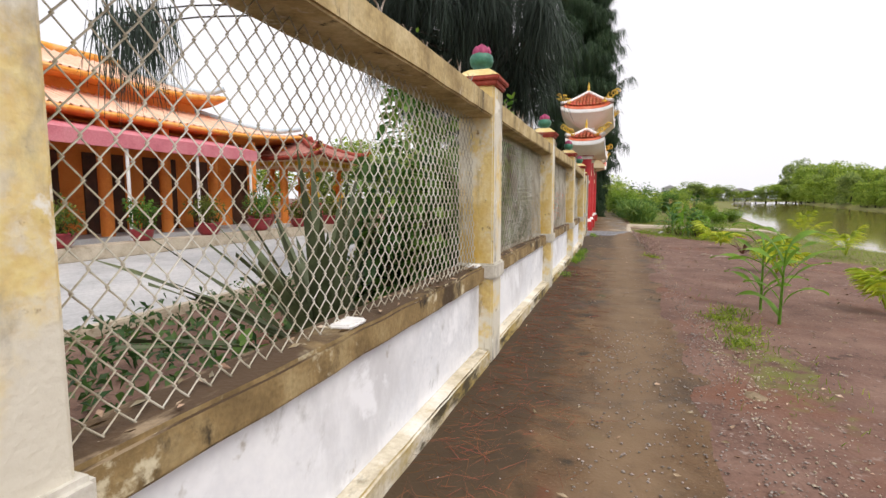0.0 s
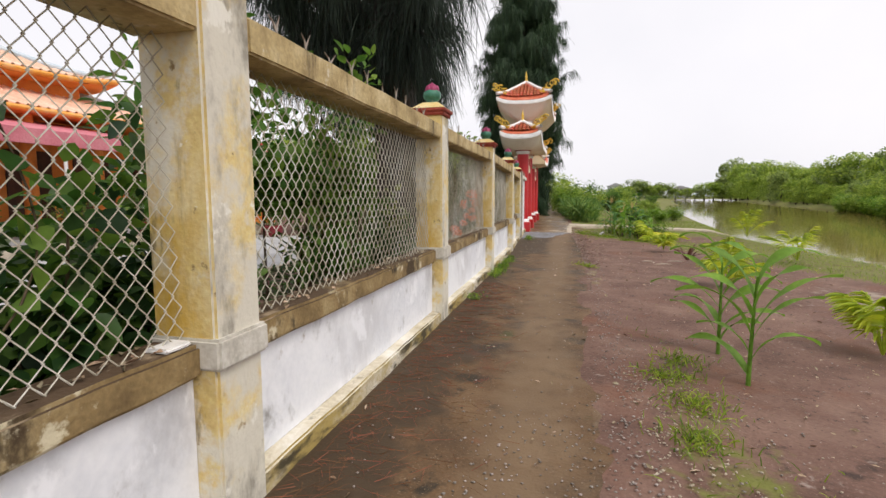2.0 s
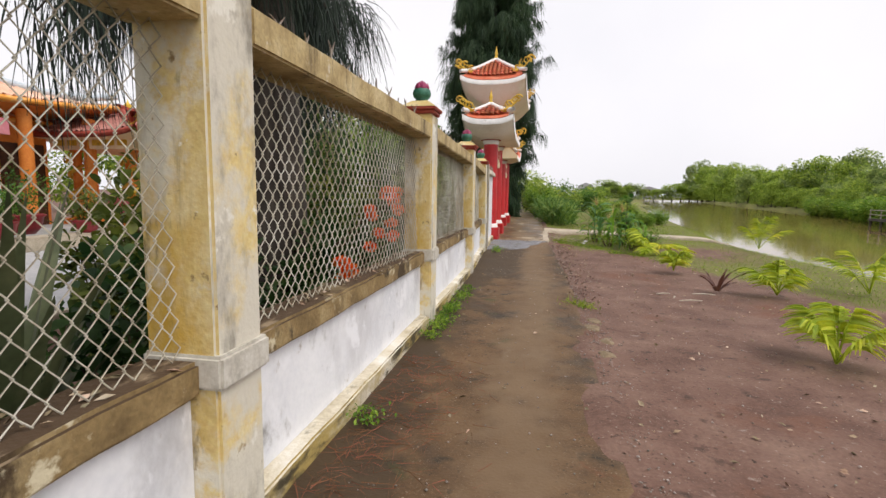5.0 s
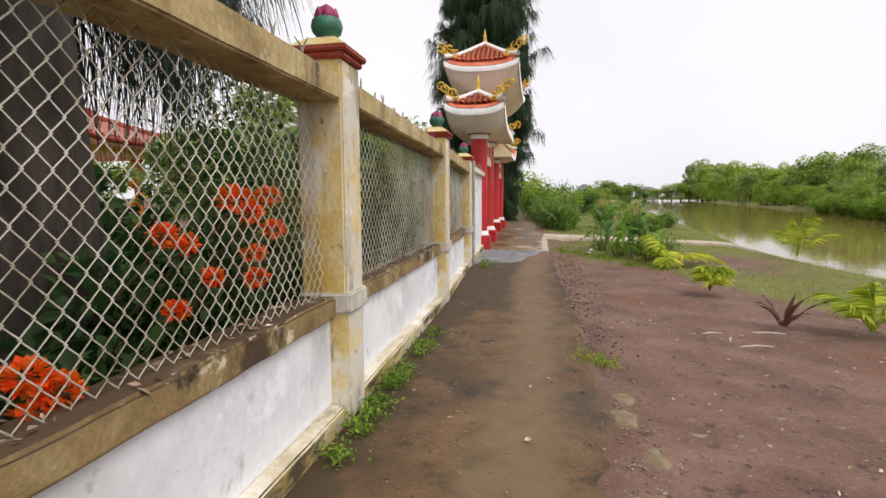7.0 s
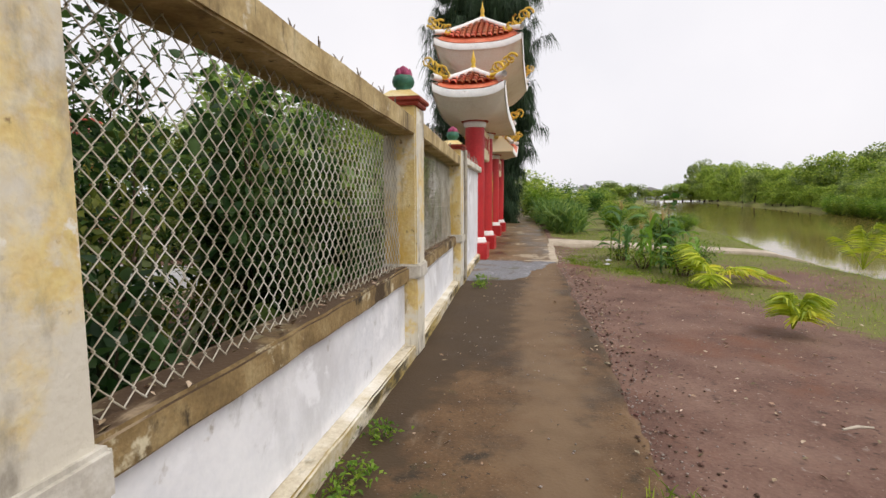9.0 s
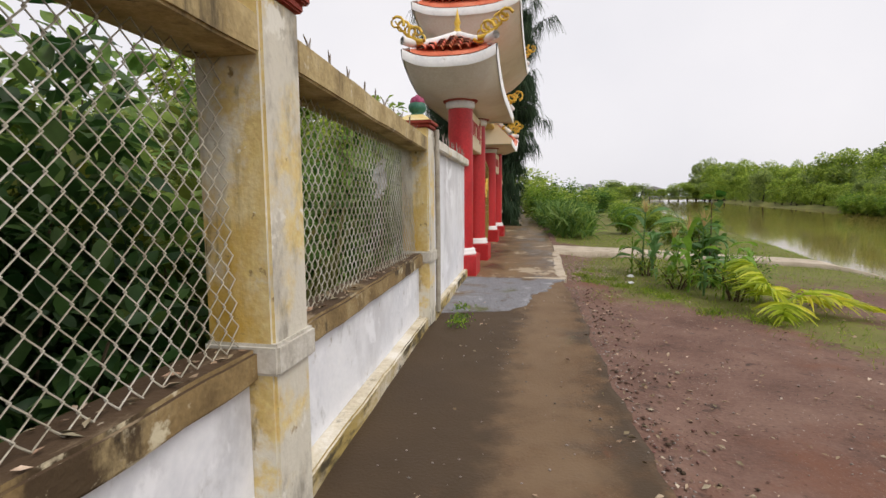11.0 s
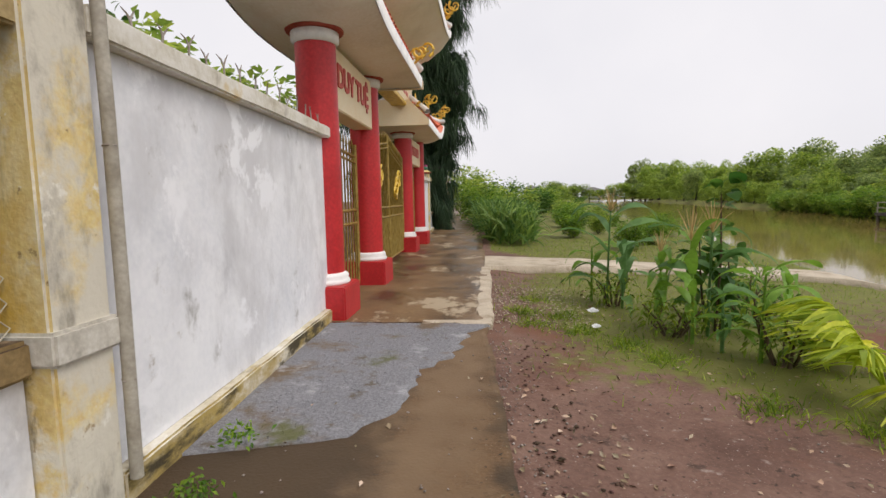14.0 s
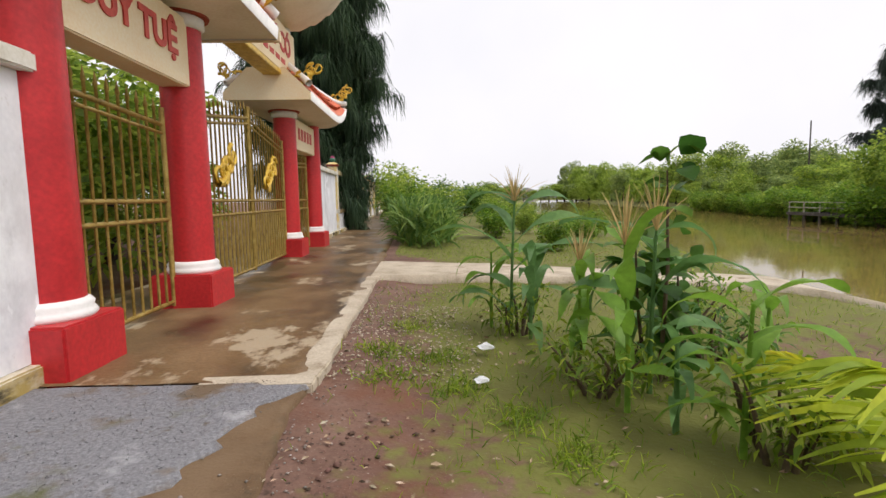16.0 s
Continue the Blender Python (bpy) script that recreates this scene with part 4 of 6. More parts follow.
gate_roof(-0.43, 10.62, 0.68, 1.98, 1.2, 3.0, 0.66, (0.24, 0.14), 2.84, 1.2, 0.42, -1)
gate_roof(-0.62, 17.02, 0.68, 1.95, 1.2, 2.80, 0.66, (0.24, 0.14), 2.67, 1.2, 0.42, 1)
gate_roof(-0.56, 13.82, 1.02, 2.75, 1.7, 4.62, 0.95, (0.16, 0.18), 4.12, 2.3, 0.5, 0)
for i in (1, 2):
    x, y = COLS[i]
    npart("upper_column", shift(lathe([(0.13, 2.8), (0.13, 4.1)], 20), x - GO.x, y - GO.y), M_RED, gate, "slim red upper column", True)
    npart("upper_column_head", shift(lathe([(0, 4.0), (0.16, 4.0), (0.18, 4.06), (0.18, 4.13), (0, 4.13)], 20), x - GO.x, y - GO.y), M_TRIM, gate, "white collar", True)
# sign beams
part("side_beam", gbox(-0.56, -0.30, 9.70, 11.60, 2.14, 2.78, 0.012), M_SIGN, gate, "cream lintel with red letters")
part("side_beam", gbox(-0.74, -0.48, 16.04, 17.90, 2.02, 2.60, 0.012), M_SIGN, gate, "cream lintel with red letters")
part("main_beam", gbox(-0.66, -0.38, 11.66, 15.98, 3.18, 3.98, 0.012), M_SIGN, gate, "tall cream name board over the main opening")
for y0, y1, s in ((11.72, 12.35, 1), (15.92, 15.3, -1)):
    bm = bmesh.new()
    prof = [(y0, 2.72), (y0, 3.24), (y1, 3.24)]
    vs = [[bm.verts.new(Vector((xx, a, z)) - GO) for a, z in prof] for xx in (-0.64, -0.40)]
    bm.faces.new(vs[0]), bm.faces.new(vs[1])
    for k in range(3):
        bm.faces.new((vs[0][k], vs[0][(k + 1) % 3], vs[1][(k + 1) % 3], vs[1][k]))
    bmesh.ops.recalc_face_normals(bm, faces=bm.faces)
    part("haunch", bm, M_SIGN, gate, "cream corner haunch")
part("beam_trim", gbox(-0.67, -0.37, 11.9, 15.75, 3.10, 3.18, 0.01), M_GOLD, gate, "ochre moulding under the name board")


def text(body, size, x, yc, z, parent, material, name="lettering", bold=0.012):
    cu = bpy.data.curves.new(name, "FONT")
    cu.body, cu.size, cu.align_x, cu.extrude, cu.offset = body, size, "CENTER", 0.006, bold
    tmp = new(name, cu)
    me = bpy.data.meshes.new_from_object(tmp.evaluated_get(bpy.context.evaluated_depsgraph_get()))
    bpy.data.objects.remove(tmp)
    M = Matrix(((0, 0, 1, x), (1, 0, 0, yc), (0, 1, 0, z), (0, 0, 0, 1)))
    M.translation -= GO
    me.transform(M)
    return link(name, me, material, parent, "raised red letters")


bpy.context.view_layer.update()
text("DUY TUỆ", 0.325, -0.292, 10.62, 2.39, gate, M_LETTER)
for k in range(5):
    part("lettering", gbox(-0.482, -0.47, 16.4 + k * 0.24, 16.54 + k * 0.24, 2.22, 2.44, 0), M_LETTER, gate, "illegible red lettering")
text("MỸ CÓ", 0.44, -0.372, 14.95, 3.52, gate, M_LETTER)
for k in range(2):
    part("lettering", gbox(-0.385, -0.372, 12.2 + k * 0.75, 12.75 + k * 0.75, 3.54, 3.82, 0), M_LETTER, gate, "illegible red lettering")
for k in range(9):
    part("small_lettering", gbox(-0.385, -0.374, 12.6 + k * 0.31, 12.82 + k * 0.31, 3.32, 3.40, 0), M_LETTER, gate, "illegible small lettering")


def grille(name, y0, y1, x0, x1, z1a, z1b, label, panel=False):
    """A metal gate leaf of spear-topped bars."""
    g = thing(name, ((x0 + x1) / 2, (y0 + y1) / 2, 0), label, "metal gate", "gate leaves")
    ox, oy = (x0 + x1) / 2, (y0 + y1) / 2
    L = y1 - y0

    def px(y):
        return x0 + (x1 - x0) * (y - y0) / L - ox
    for z0_, z1_ in ((0.06, 0.10), (0.86, 0.90), (1.04, 1.07)):
        npart("rail", tube([(px(y0), y0 - oy, (z0_ + z1_) / 2), (px(y1), y1 - oy, (z0_ + z1_) / 2)], 0.022, 4), M_GATE, g)
    npart("rail", tube([(px(y0), y0 - oy, z1a - 0.16), (px(y1), y1 - oy, z1b - 0.16)], 0.024, 4), M_GATE, g)
    npart("rail", tube([(px(y0), y0 - oy, z1a - 0.24), (px(y1), y1 - oy, z1b - 0.24)], 0.018, 4), M_GATE, g)
    for y, z in ((y0, z1a), (y1, z1b)):
        npart("stile", tube([(px(y), y - oy, 0.04), (px(y), y - oy, z)], 0.028, 4), M_GATE, g)
    n = int(L / 0.125)
    for k in range(1, n):
        y = y0 + L * k / n
        zt = z1a + (z1b - z1a) * k / n
        npart("bar", tube([(px(y), y - oy, 0.08), (px(y), y - oy, zt - 0.05), (px(y), y - oy, zt - 0.045), (px(y), y - oy, zt + 0.06)], [0.013, 0.013, 0.02, 0.002], 5), M_GATE, g)
    if panel:
        for k in range(2 * n):
            y = y0 + L * (k + 0.5) / (2 * n)
            npart("short_bar", tube([(px(y), y - oy, 0.08), (px(y), y - oy, 0.86)], 0.008, 4), M_GATE, g)
        c = curl((0.03, 0, 1.25), 0.55, math.pi / 2)
        npart("dragon_panel", c, M_GOLD, g, "gilded scroll figure")
    return g


grille("gate_leaf", 9.90, 11.38, -0.52, -0.52, 2.0, 1.93, "closed olive-gold side gate of spear bars")
grille("gate_leaf", 11.92, 13.84, -0.56, -0.56, 2.12, 2.38, "closed olive-gold main gate leaf with gilded scrolls", True)
grille("gate_leaf", 13.88, 15.72, -0.58, -0.62, 2.38, 2.12, "closed olive-gold main gate leaf with gilded scrolls", True)
grille("gate_leaf", 16.24, 17.66, -0.66, -0.66, 1.93, 2.0, "closed olive-gold side gate of spear bars")


# ---------------- trees and plants ----------------
def limb_path(p0, d, L, k=6, wob=0.12, sag=0.0):
    p, d = np.array(p0, float), unit(np.array(d, float))
    out = [p]
    for i in range(k):
        d = unit(d + R.normal(0, wob, 3) - np.array([0, 0, sag]))
        p = p + d * L / k
        out.append(p)
    return np.array(out)


def casuarina(at, h, r, z0, n_limb, n_str, material, label, lean=(0, 0), trunk_r=0.3, strand=(0.35, 0.9), w=0.012, narrow=1.0, bias=(0, 0), keep=None, skirt=0.3, hang=()):
    """A casuarina: dark furrowed trunk, rising limbs, hanging needle sprays."""
    t = thing("casuarina_tree", at, label, "tree")
    zz = np.linspace(-0.4, h, 16)
    tr = np.stack([lean[0] * np.clip(zz / h, 0, 1) ** 1.5 * h + 0.05 * np.sin(zz), lean[1] * np.clip(zz / h, 0, 1) ** 1.5 * h + 0.05 * np.cos(zz * 1.3), zz], -1)
    npart("trunk", tube(tr, trunk_r * (1.12 - zz / h) ** 0.8 + 0.01, 12), M_BARK, t, "dark furrowed trunk", True)
    limbs, P, D = [], [], []
    for i in range(n_limb):
        s = (i + R.uniform(0, 1)) / n_limb
        z = z0 + (h - z0) * s
        env = r * (math.sin(min(1, s * 1.25 + skirt) * math.pi * 0.5)) * (1 - s ** 2.2) * narrow + 0.25
        a = i * 2.4 + R.uniform(-0.4, 0.4)
        L = env * R.uniform(0.7, 1.0)
        c = [np.interp(z, zz, tr[:, j]) for j in range(3)]
        path = limb_path(c, (math.cos(a) + bias[0], math.sin(a) + bias[1], R.uniform(0.1, 0.7)), L, 6, 0.14, 0.03)
        if keep is not None and not (keep(*(path[-1] + np.array(at))[:, None])[0] and keep(*(path[4] + np.array(at))[:, None])[0]):
            continue
        limbs.append(tube(path, np.linspace(0.05, 0.012, 7) * (1.2 - s * 0.6) * (trunk_r / 0.3), 5))
        m = n_str // (n_limb * 9)
        for q in range(8):
            k0 = R.uniform(1.0, 5.9)
            b0 = path[int(k0)] + (path[int(k0) + 1] - path[int(k0)]) * (k0 - int(k0))
            a2 = a + R.uniform(-1.5, 1.5)
            bp = limb_path(b0, (math.cos(a2), math.sin(a2), R.uniform(-0.1, 0.7)), L * R.uniform(0.2, 0.42), 4, 0.22, 0.12)
            limbs.append(tube(bp, np.linspace(0.012, 0.004, 5), 4))
            u = R.uniform(0, 1, m)
            idx = np.clip((u * 4).astype(int), 0, 3)
            P.append(bp[idx] + (bp[idx + 1] - bp[idx]) * (u * 4 - idx)[:, None] + R.normal(0, 0.07, (m, 3)))
            D.append(R.normal(0, 0.34, (m, 3)) + unit(bp[-1] - bp[0]) * 0.3 + np.array([0, 0, -0.6]))
        u = R.uniform(0.25, 1, m)
        idx = np.clip((u * 6).astype(int), 0, 5)
        P.append(path[idx] + (path[idx + 1] - path[idx]) * (u * 6 - idx)[:, None] + R.normal(0, 0.08, (m, 3)))
        D.append(R.normal(0, 0.34, (m, 3)) + np.array([0, 0, -0.6]))
    P, D = np.concatenate(P), np.concatenate(D)
    if keep is not None:
        ok = keep(P[:, 0] + at[0], P[:, 1] + at[1], P[:, 2] + at[2])
        P, D = P[ok], D[ok]
    for tip in hang:
        e = np.array(tip[:3]) - np.array(at)
        s = np.linspace(0, 1, 9)[:, None]
        bp = np.array([0, 0, e[2] + 0.7]) * (1 - s) + e * s + np.array([0, 0, 0.5]) * 4 * s * (1 - s)
        limbs.append(tube(bp, np.linspace(0.03, 0.005, 9), 5))
        u = R.uniform(tip[3] if len(tip) > 3 else 0.35, 1, 170)
        q = np.stack([np.interp(u, s[:, 0], bp[:, j]) for j in range(3)], -1)
        P = np.concatenate([P, q + R.normal(0, 0.09, q.shape)])
        D = np.concatenate([D, R.normal(0, 0.22, q.shape) + np.array([0, 0, -1.0])])
    npart("branching", join(*limbs), M_BARK, t)
    npart("crown", strands(P, D, R.uniform(*strand, len(P)), w * R.uniform(0.7, 1.5, len(P)), R.uniform(0.5, 1.0), 3), material, t, "hanging grey-green needle sprays")
    return t


def shrub(name, at, r, n, material, leaf, label, category="shrub", stems=7, group="", aspect=0.45, zmin=0.03, flat=1.0):
    """A bush: branching stems and a loose crown of single leaves in clumps."""
    t = thing(name, at, label, category, group)
    st = []
    C = []
    for i in range(stems):
        a = i * 2.399 + R.uniform(-0.3, 0.3)
        rad = R.uniform(0.25, 1.0) ** 0.6
        tip = np.array([math.cos(a) * r[0] * rad * 0.8, math.sin(a) * r[1] * rad * 0.8, r[2] * (0.75 + R.uniform(0, 0.95) * (1.15 - 0.5 * rad))])
        base = np.array([math.cos(a) * 0.06, math.sin(a) * 0.06, -0.04])
        mid = (base + tip) / 2 + np.array([0, 0, 0.12 * r[2]]) + R.normal(0, 0.03, 3)
        st.append(tube([base, mid, tip], [0.016, 0.011, 0.005], 5))
        for q in (0.45, 0.7, 0.9, 1.05):
            C.append(base + (tip - base) * q + R.normal(0, 0.10, 3) * np.array(r))
    if flat == 1.0 and category != "weeds":
        for q in st:
            npart("stem", q, M_STEM, t)
    else:
        npart("branching", join(*st), M_STEM, t)
    C = np.array(C)
    k = R.integers(0, len(C), n)
    off = unit(R.normal(0, 1, (n, 3)))
    P = C[k] + off * (R.uniform(0.2, 1, n) ** 0.5)[:, None] * np.array(r) * 0.34
    P[:, 2] = np.where(P[:, 2] < zmin, zmin + R.uniform(0, 0.25, n) * r[2], P[:, 2])
    if -4 < at[0] < 0 and at[1] < 9.5:
        P[:, 0] = np.minimum(P[:, 0], (-0.20 if at[1] < 5.0 else -0.42) - 1.3 * leaf - at[0] - R.uniform(0, 0.08, n))
    D = (off + R.normal(0, 0.5, (n, 3))) * np.array([1, 1, flat]) + np.array([0, 0, 0.15])
    L = leaf * R.uniform(0.55, 1.3, n)
    npart("foliage", leaves(P, D, L, L * aspect, 0.12, 0.25, leaf >= 0.095 and n < 3000), material, t)
    return t


def corn(at, h, label, material=L_CORN, n=9, tassel=False, az=None, lw=0.085, group="corn plants", rise=(0.8, 1.3), sag=(0.5, 1.1)):
    t = thing("corn_plant", at, label, "plant", group)
    bend = R.normal(0, 0.03, 2)
    zz = np.linspace(-0.05, h * 0.78, 8)
    c = np.stack([bend[0] * zz ** 2, bend[1] * zz ** 2, zz], -1)
    npart("stalk", tube(c, np.linspace(0.017, 0.008, 8), 7), material, t, "", True)
    a0 = R.uniform(0, 6.28) if az is None else az
    for i in range(n):
        s = 0.12 + 0.86 * i / (n - 1)
        b = [np.interp(s * h * 0.78, zz, c[:, j]) for j in range(3)]
        a = a0 + i * math.pi + R.uniform(-0.55, 0.55)
        ln = h * R.uniform(0.42, 0.62) * (1.1 - 0.4 * abs(s - 0.5))
        npart("leaf", blade(b, a, ln, lw * R.uniform(0.75, 1.2), R.uniform(*rise), R.uniform(*sag), 10, 0.3, R.uniform(-0.9, 0.9)), material, t, "", True)
    if tassel:
        tip = np.repeat(c[-1][None], 26, 0)
        npart("tassel", strands(tip, R.normal(0, 0.28, (26, 3)) + np.array([0, 0, 1.0]), R.uniform(0.2, 0.42, 26), 0.010, 0.25, 4), L_TASSEL, t, "dry yellow tassel")
    return t


def palm(at, n, L, label, material=L_PALM, rise=(0.95, 1.5), leaflet=0.22, lw=0.032, group="young palms"):
    t = thing("young_palm", at, label, "palm", group)
    a0 = R.uniform(0, 6.28)
    for i in range(n):
        a = a0 + i * 2.399
        rs, ln = R.uniform(*rise), L * R.uniform(0.75, 1.1)
        s = np.linspace(0, 1, 14)
        h = np.array([math.cos(a), math.sin(a), 0])
        side = np.array([-math.sin(a), math.cos(a), 0])
        C = np.array([0, 0, 0.02]) + (ln * s * math.cos(rs))[:, None] * h
        C[:, 2] += ln * (s * math.sin(rs) - 0.38 * s ** 2.2)
        fr = npart("frond", tube(C, np.linspace(0.011, 0.003, 14), 5), material, t)
        m = 20
        q = np.linspace(0.28, 1, m)
        P = np.stack([np.interp(q, s, C[:, j]) for j in range(3)], -1)
        P = np.concatenate([P, P])
        sg = np.repeat([-1, 1], m)
        q2 = np.concatenate([q, q])
        D = side * sg[:, None] * (1.15 - 0.75 * q2)[:, None] + h * (0.35 + 0.75 * q2)[:, None] + R.normal(0, 0.07, (2 * m, 3)) + np.array([0, 0, 0.25])
        npart("leaflet_fringe", strands(P, D, leaflet * (1.25 - 0.55 * np.abs(q2 - 0.5) * 2) * R.uniform(0.85, 1.1, 2 * m), lw, 0.4, 4), material, fr)
    return t


def rosette(at, n, L, w, label, material=L_AGAVE, name="agave", category="plant", rise=(0.2, 1.45), sag=0.08):
    t = thing(name, at, label, category)
    for i in range(n):
        a = i * 2.399 + R.uniform(-0.2, 0.2)
        rs = rise[0] + (rise[1] - rise[0]) * (1 - i / n) + R.uniform(-0.1, 0.1)
        if -4 < at[0] < 0 and math.cos(a) * math.cos(rs) * L * 1.1 > -0.3 - at[0]:
            continue
        npart("leaf", blade((0.03 * math.cos(a), 0.03 * math.sin(a), 0), a, L * R.uniform(0.75, 1.1), w, rs, sag * R.uniform(0.4, 1.6), 7, 0.45), material, t, "", True)
    return t


def flower_heads(t, pts, n=110, r=0.05):
    for p in pts:
        P, D = ball_points(n, p, (r, r, r * 0.7), 0.3)
        p = np.array(p)
        npart("stalk", tube([p + np.array([-0.32, 0.06, -0.30]), p + np.array([-0.12, 0.02, -0.14]), p], [0.008, 0.006, 0.004], 5), M_STEM, t)
        npart("flower_head", leaves(P, D + np.array([0, 0, 0.4]), 0.03, 0.024, 0.1, 0.1), L_FLOWER, t, "cluster of scarlet flowers")


# casuarinas
casuarina((-1.36, -1.02, -0.2), 13.0, 3.6, 2.2, 140, 240000, M_NEEDLE, "tall dark casuarina with hanging sprays inside the fence", trunk_r=0.34, strand=(0.2, 0.5), w=0.011, bias=(0.1, 0.0), skirt=0.75,
          keep=lambda x, y, z: (x < np.interp(y, [-4, -3, -2, -1, 0, 1, 2], [0.65, 0.46, 0.3, 0.09, -0.4, -0.89, -1.4]) + 0.12 * np.sin(z * 3)) & (z > 2.5 + 0.5 * np.clip(-1.2 - y, 0, 3) * (x < -1.2) + 0.45 * np.clip(-1.6 - x, 0, 4)),
          hang=[(-1.2, 0.1, 2.25), (-1.5, 0.3, 2.2), (-1.4, 0.7, 2.35), (-1.8, 0.6, 2.15), (-2.0, 1.2, 2.35), (-2.3, 0.9, 2.2), (-2.6, 1.7, 2.5), (-2.2, 0.3, 2.1), (-1.0, 0.5, 2.4), (-1.5, -2.8, 2.2), (-1.6, -2.5, 2.15), (-2.1, -2.2, 2.3), (-3.35, -7.2, 2.72, 0.93), (-3.6, -7.05, 2.9, 0.91)])
casuarina((-1.9, 24.5, -0.2), 18.0, 3.3, 1.0, 300, 230000, M_NEEDLE_L, "tall column-shaped casuarina behind the gate", trunk_r=0.34, strand=(0.22, 0.5), w=0.025)
casuarina((46, 52, 0.0), 16.0, 4.0, 3.0, 40, 20000, M_NEEDLE, "distant dark casuarina on the far bank", trunk_r=0.3, strand=(0.5, 1.1), w=0.05)

# planting inside the fence
G0 = -0.30
rosette((-1.0, -7.6, 0.16), 46, 1.35, 0.085, "spiky grey-green agave behind the fence")
rosette((-1.0, -3.5, 0.16), 44, 1.2, 0.085, "spiky grey-green agave behind the fence")
rosette((-1.15, 1.3, 0.05), 28, 1.1, 0.05, "spiky grey-green agave behind the fence")
shrub("shrub", (-0.75, -6.55, G0), (0.5, 0.75, 0.95), 2600, L_MID, 0.10, "leafy green shrub against the fence", stems=12, group="yard shrubs")
shrub("shrub", (-1.2, -6.3, G0), (0.4, 0.35, 0.8), 900, L_OLIVE, 0.085, "olive-green shrub behind the fence", stems=12, group="yard shrubs")
shrub("broadleaf_sapling", (-0.97, -5.05, G0), (0.75, 1.1, 1.7), 2200, L_MID, 0.12, "small dark broad-leaved tree behind the fence", "tree", 5, aspect=0.6, zmin=1.5)
shrub("broadleaf_sapling", (-0.8, -8.6, G0), (0.4, 0.55, 0.45), 420, L_MID, 0.13, "low leafy plant behind the fence", "plant", 8, aspect=0.6)
shrub("broadleaf_sapling", (-0.8, -9.5, G0), (0.5, 0.7, 0.35), 700, L_DARK, 0.10, "low dark plant behind the fence", "plant", 9, aspect=0.6)
s1 = shrub("ixora_bush", (-0.75, -0.75, G0), (0.5, 0.65, 0.85), 2600, L_DARK, 0.10, "dark ixora bush with scarlet flowers", "shrub", 13, "ixora bushes")
flower_heads(s1, [(0.53, -0.20, 1.60)], 190, 0.068)
flower_heads(s1, [(0.55, -0.13, 1.54), (0.51, 0.09, 1.62), (0.53, 0.10, 1.455), (0.51, -0.05, 1.35), (0.53, -0.07, 1.24)], 120, 0.046)
s2 = shrub("ixora_bush", (-0.66, -1.7, G0), (0.42, 0.9, 0.72), 2900, L_DARK, 0.10, "dark ixora bush with scarlet flowers", "shrub", 11, "ixora bushes")
flower_heads(s2, [(0.38, 0.50, 1.43), (0.40, 0.62, 1.28), (0.42, 0.33, 1.48), (0.40, 0.40, 1.19)], 90, 0.036)
flower_heads(s2, [(0.40, -0.16, 1.14), (0.42, -0.10, 1.08), (0.42, -0.16, 1.03)], 130, 0.05)
for i, (x, y, rz_, n, m, lf) in enumerate([(-0.8, 2.6, 1.0, 2800, L_DARK, 0.11), (-1.6, 3.3, 1.2, 2600, L_OLIVE, 0.12), (-1.3, 3.7, 0.9, 2000, L_OLIVE, 0.14),
                                          (-1.6, 1.3, 1.2, 2400, L_OLIVE, 0.09), (-1.8, 5.3, 1.3, 2600, L_OLIVE, 0.14), (-0.95, 6.1, 1.0, 1500, L_MID, 0.11),
                                          (-1.2, 7.0, 1.45, 2600, L_MID, 0.10), (-1.3, 8.4, 1.5, 2400, L_DARK, 0.10), (-2.6, 6.8, 1.75, 2600, L_MID, 0.13), (-2.6, 4.2, 1.4, 2600, L_OLIVE, 0.12),
                                          (-2.6, -0.2, 1.2, 2200, L_OLIVE, 0.10), (-2.3, 2.2, 1.75, 3000, L_DARK, 0.12)]):
    shrub("shrub", (x, y, G0), (0.6, 0.75, rz_), n, m, lf, "dense leafy shrub behind the wire fence", stems=12, group="yard shrubs")
for i, (x, y) in enumerate([(-0.85, 4.4), (-0.9, 4.75), (-0.85, 5.1), (-0.9, 4.1), (-1.05, 3.8)]):
    rosette((x, y, G0), 9, 1.6, 0.075, "upright stems of a broad-leaved canna", L_CANNA, "canna_plant", "plant", (1.25, 1.52), 0.2)

shrub("broadleaf_sapling", (-0.66, -6.95, G0), (0.42, 0.6, 1.15), 1000, L_DARK, 0.12, "leafy dark green plant against the wire", "plant", 9, aspect=0.75)
for x, y, h_, n_, m_ in [(-0.62, -7.05, 0.95, 1200, L_MID), (-0.85, -2.9, 0.75, 1100, L_DARK), (-1.2, -2.3, 0.9, 1200, L_OLIVE), (-0.8, 0.75, 0.75, 900, L_DARK), (-1.7, -0.5, 0.95, 1400, L_DARK), (-2.2, 0.5, 1.0, 1400, L_DARK), (-2.5, -1.3, 0.9, 1200, L_OLIVE), (-1.8, 1.0, 0.9, 1300, L_DARK), (-3.3, 1.4, 1.0, 1200, L_DARK)]:
    shrub("shrub", (x, y, G0), (0.4, 0.5, h_), n_, m_, 0.11, "dark leafy shrub behind the wire fence", stems=11, group="yard shrubs", aspect=0.6)
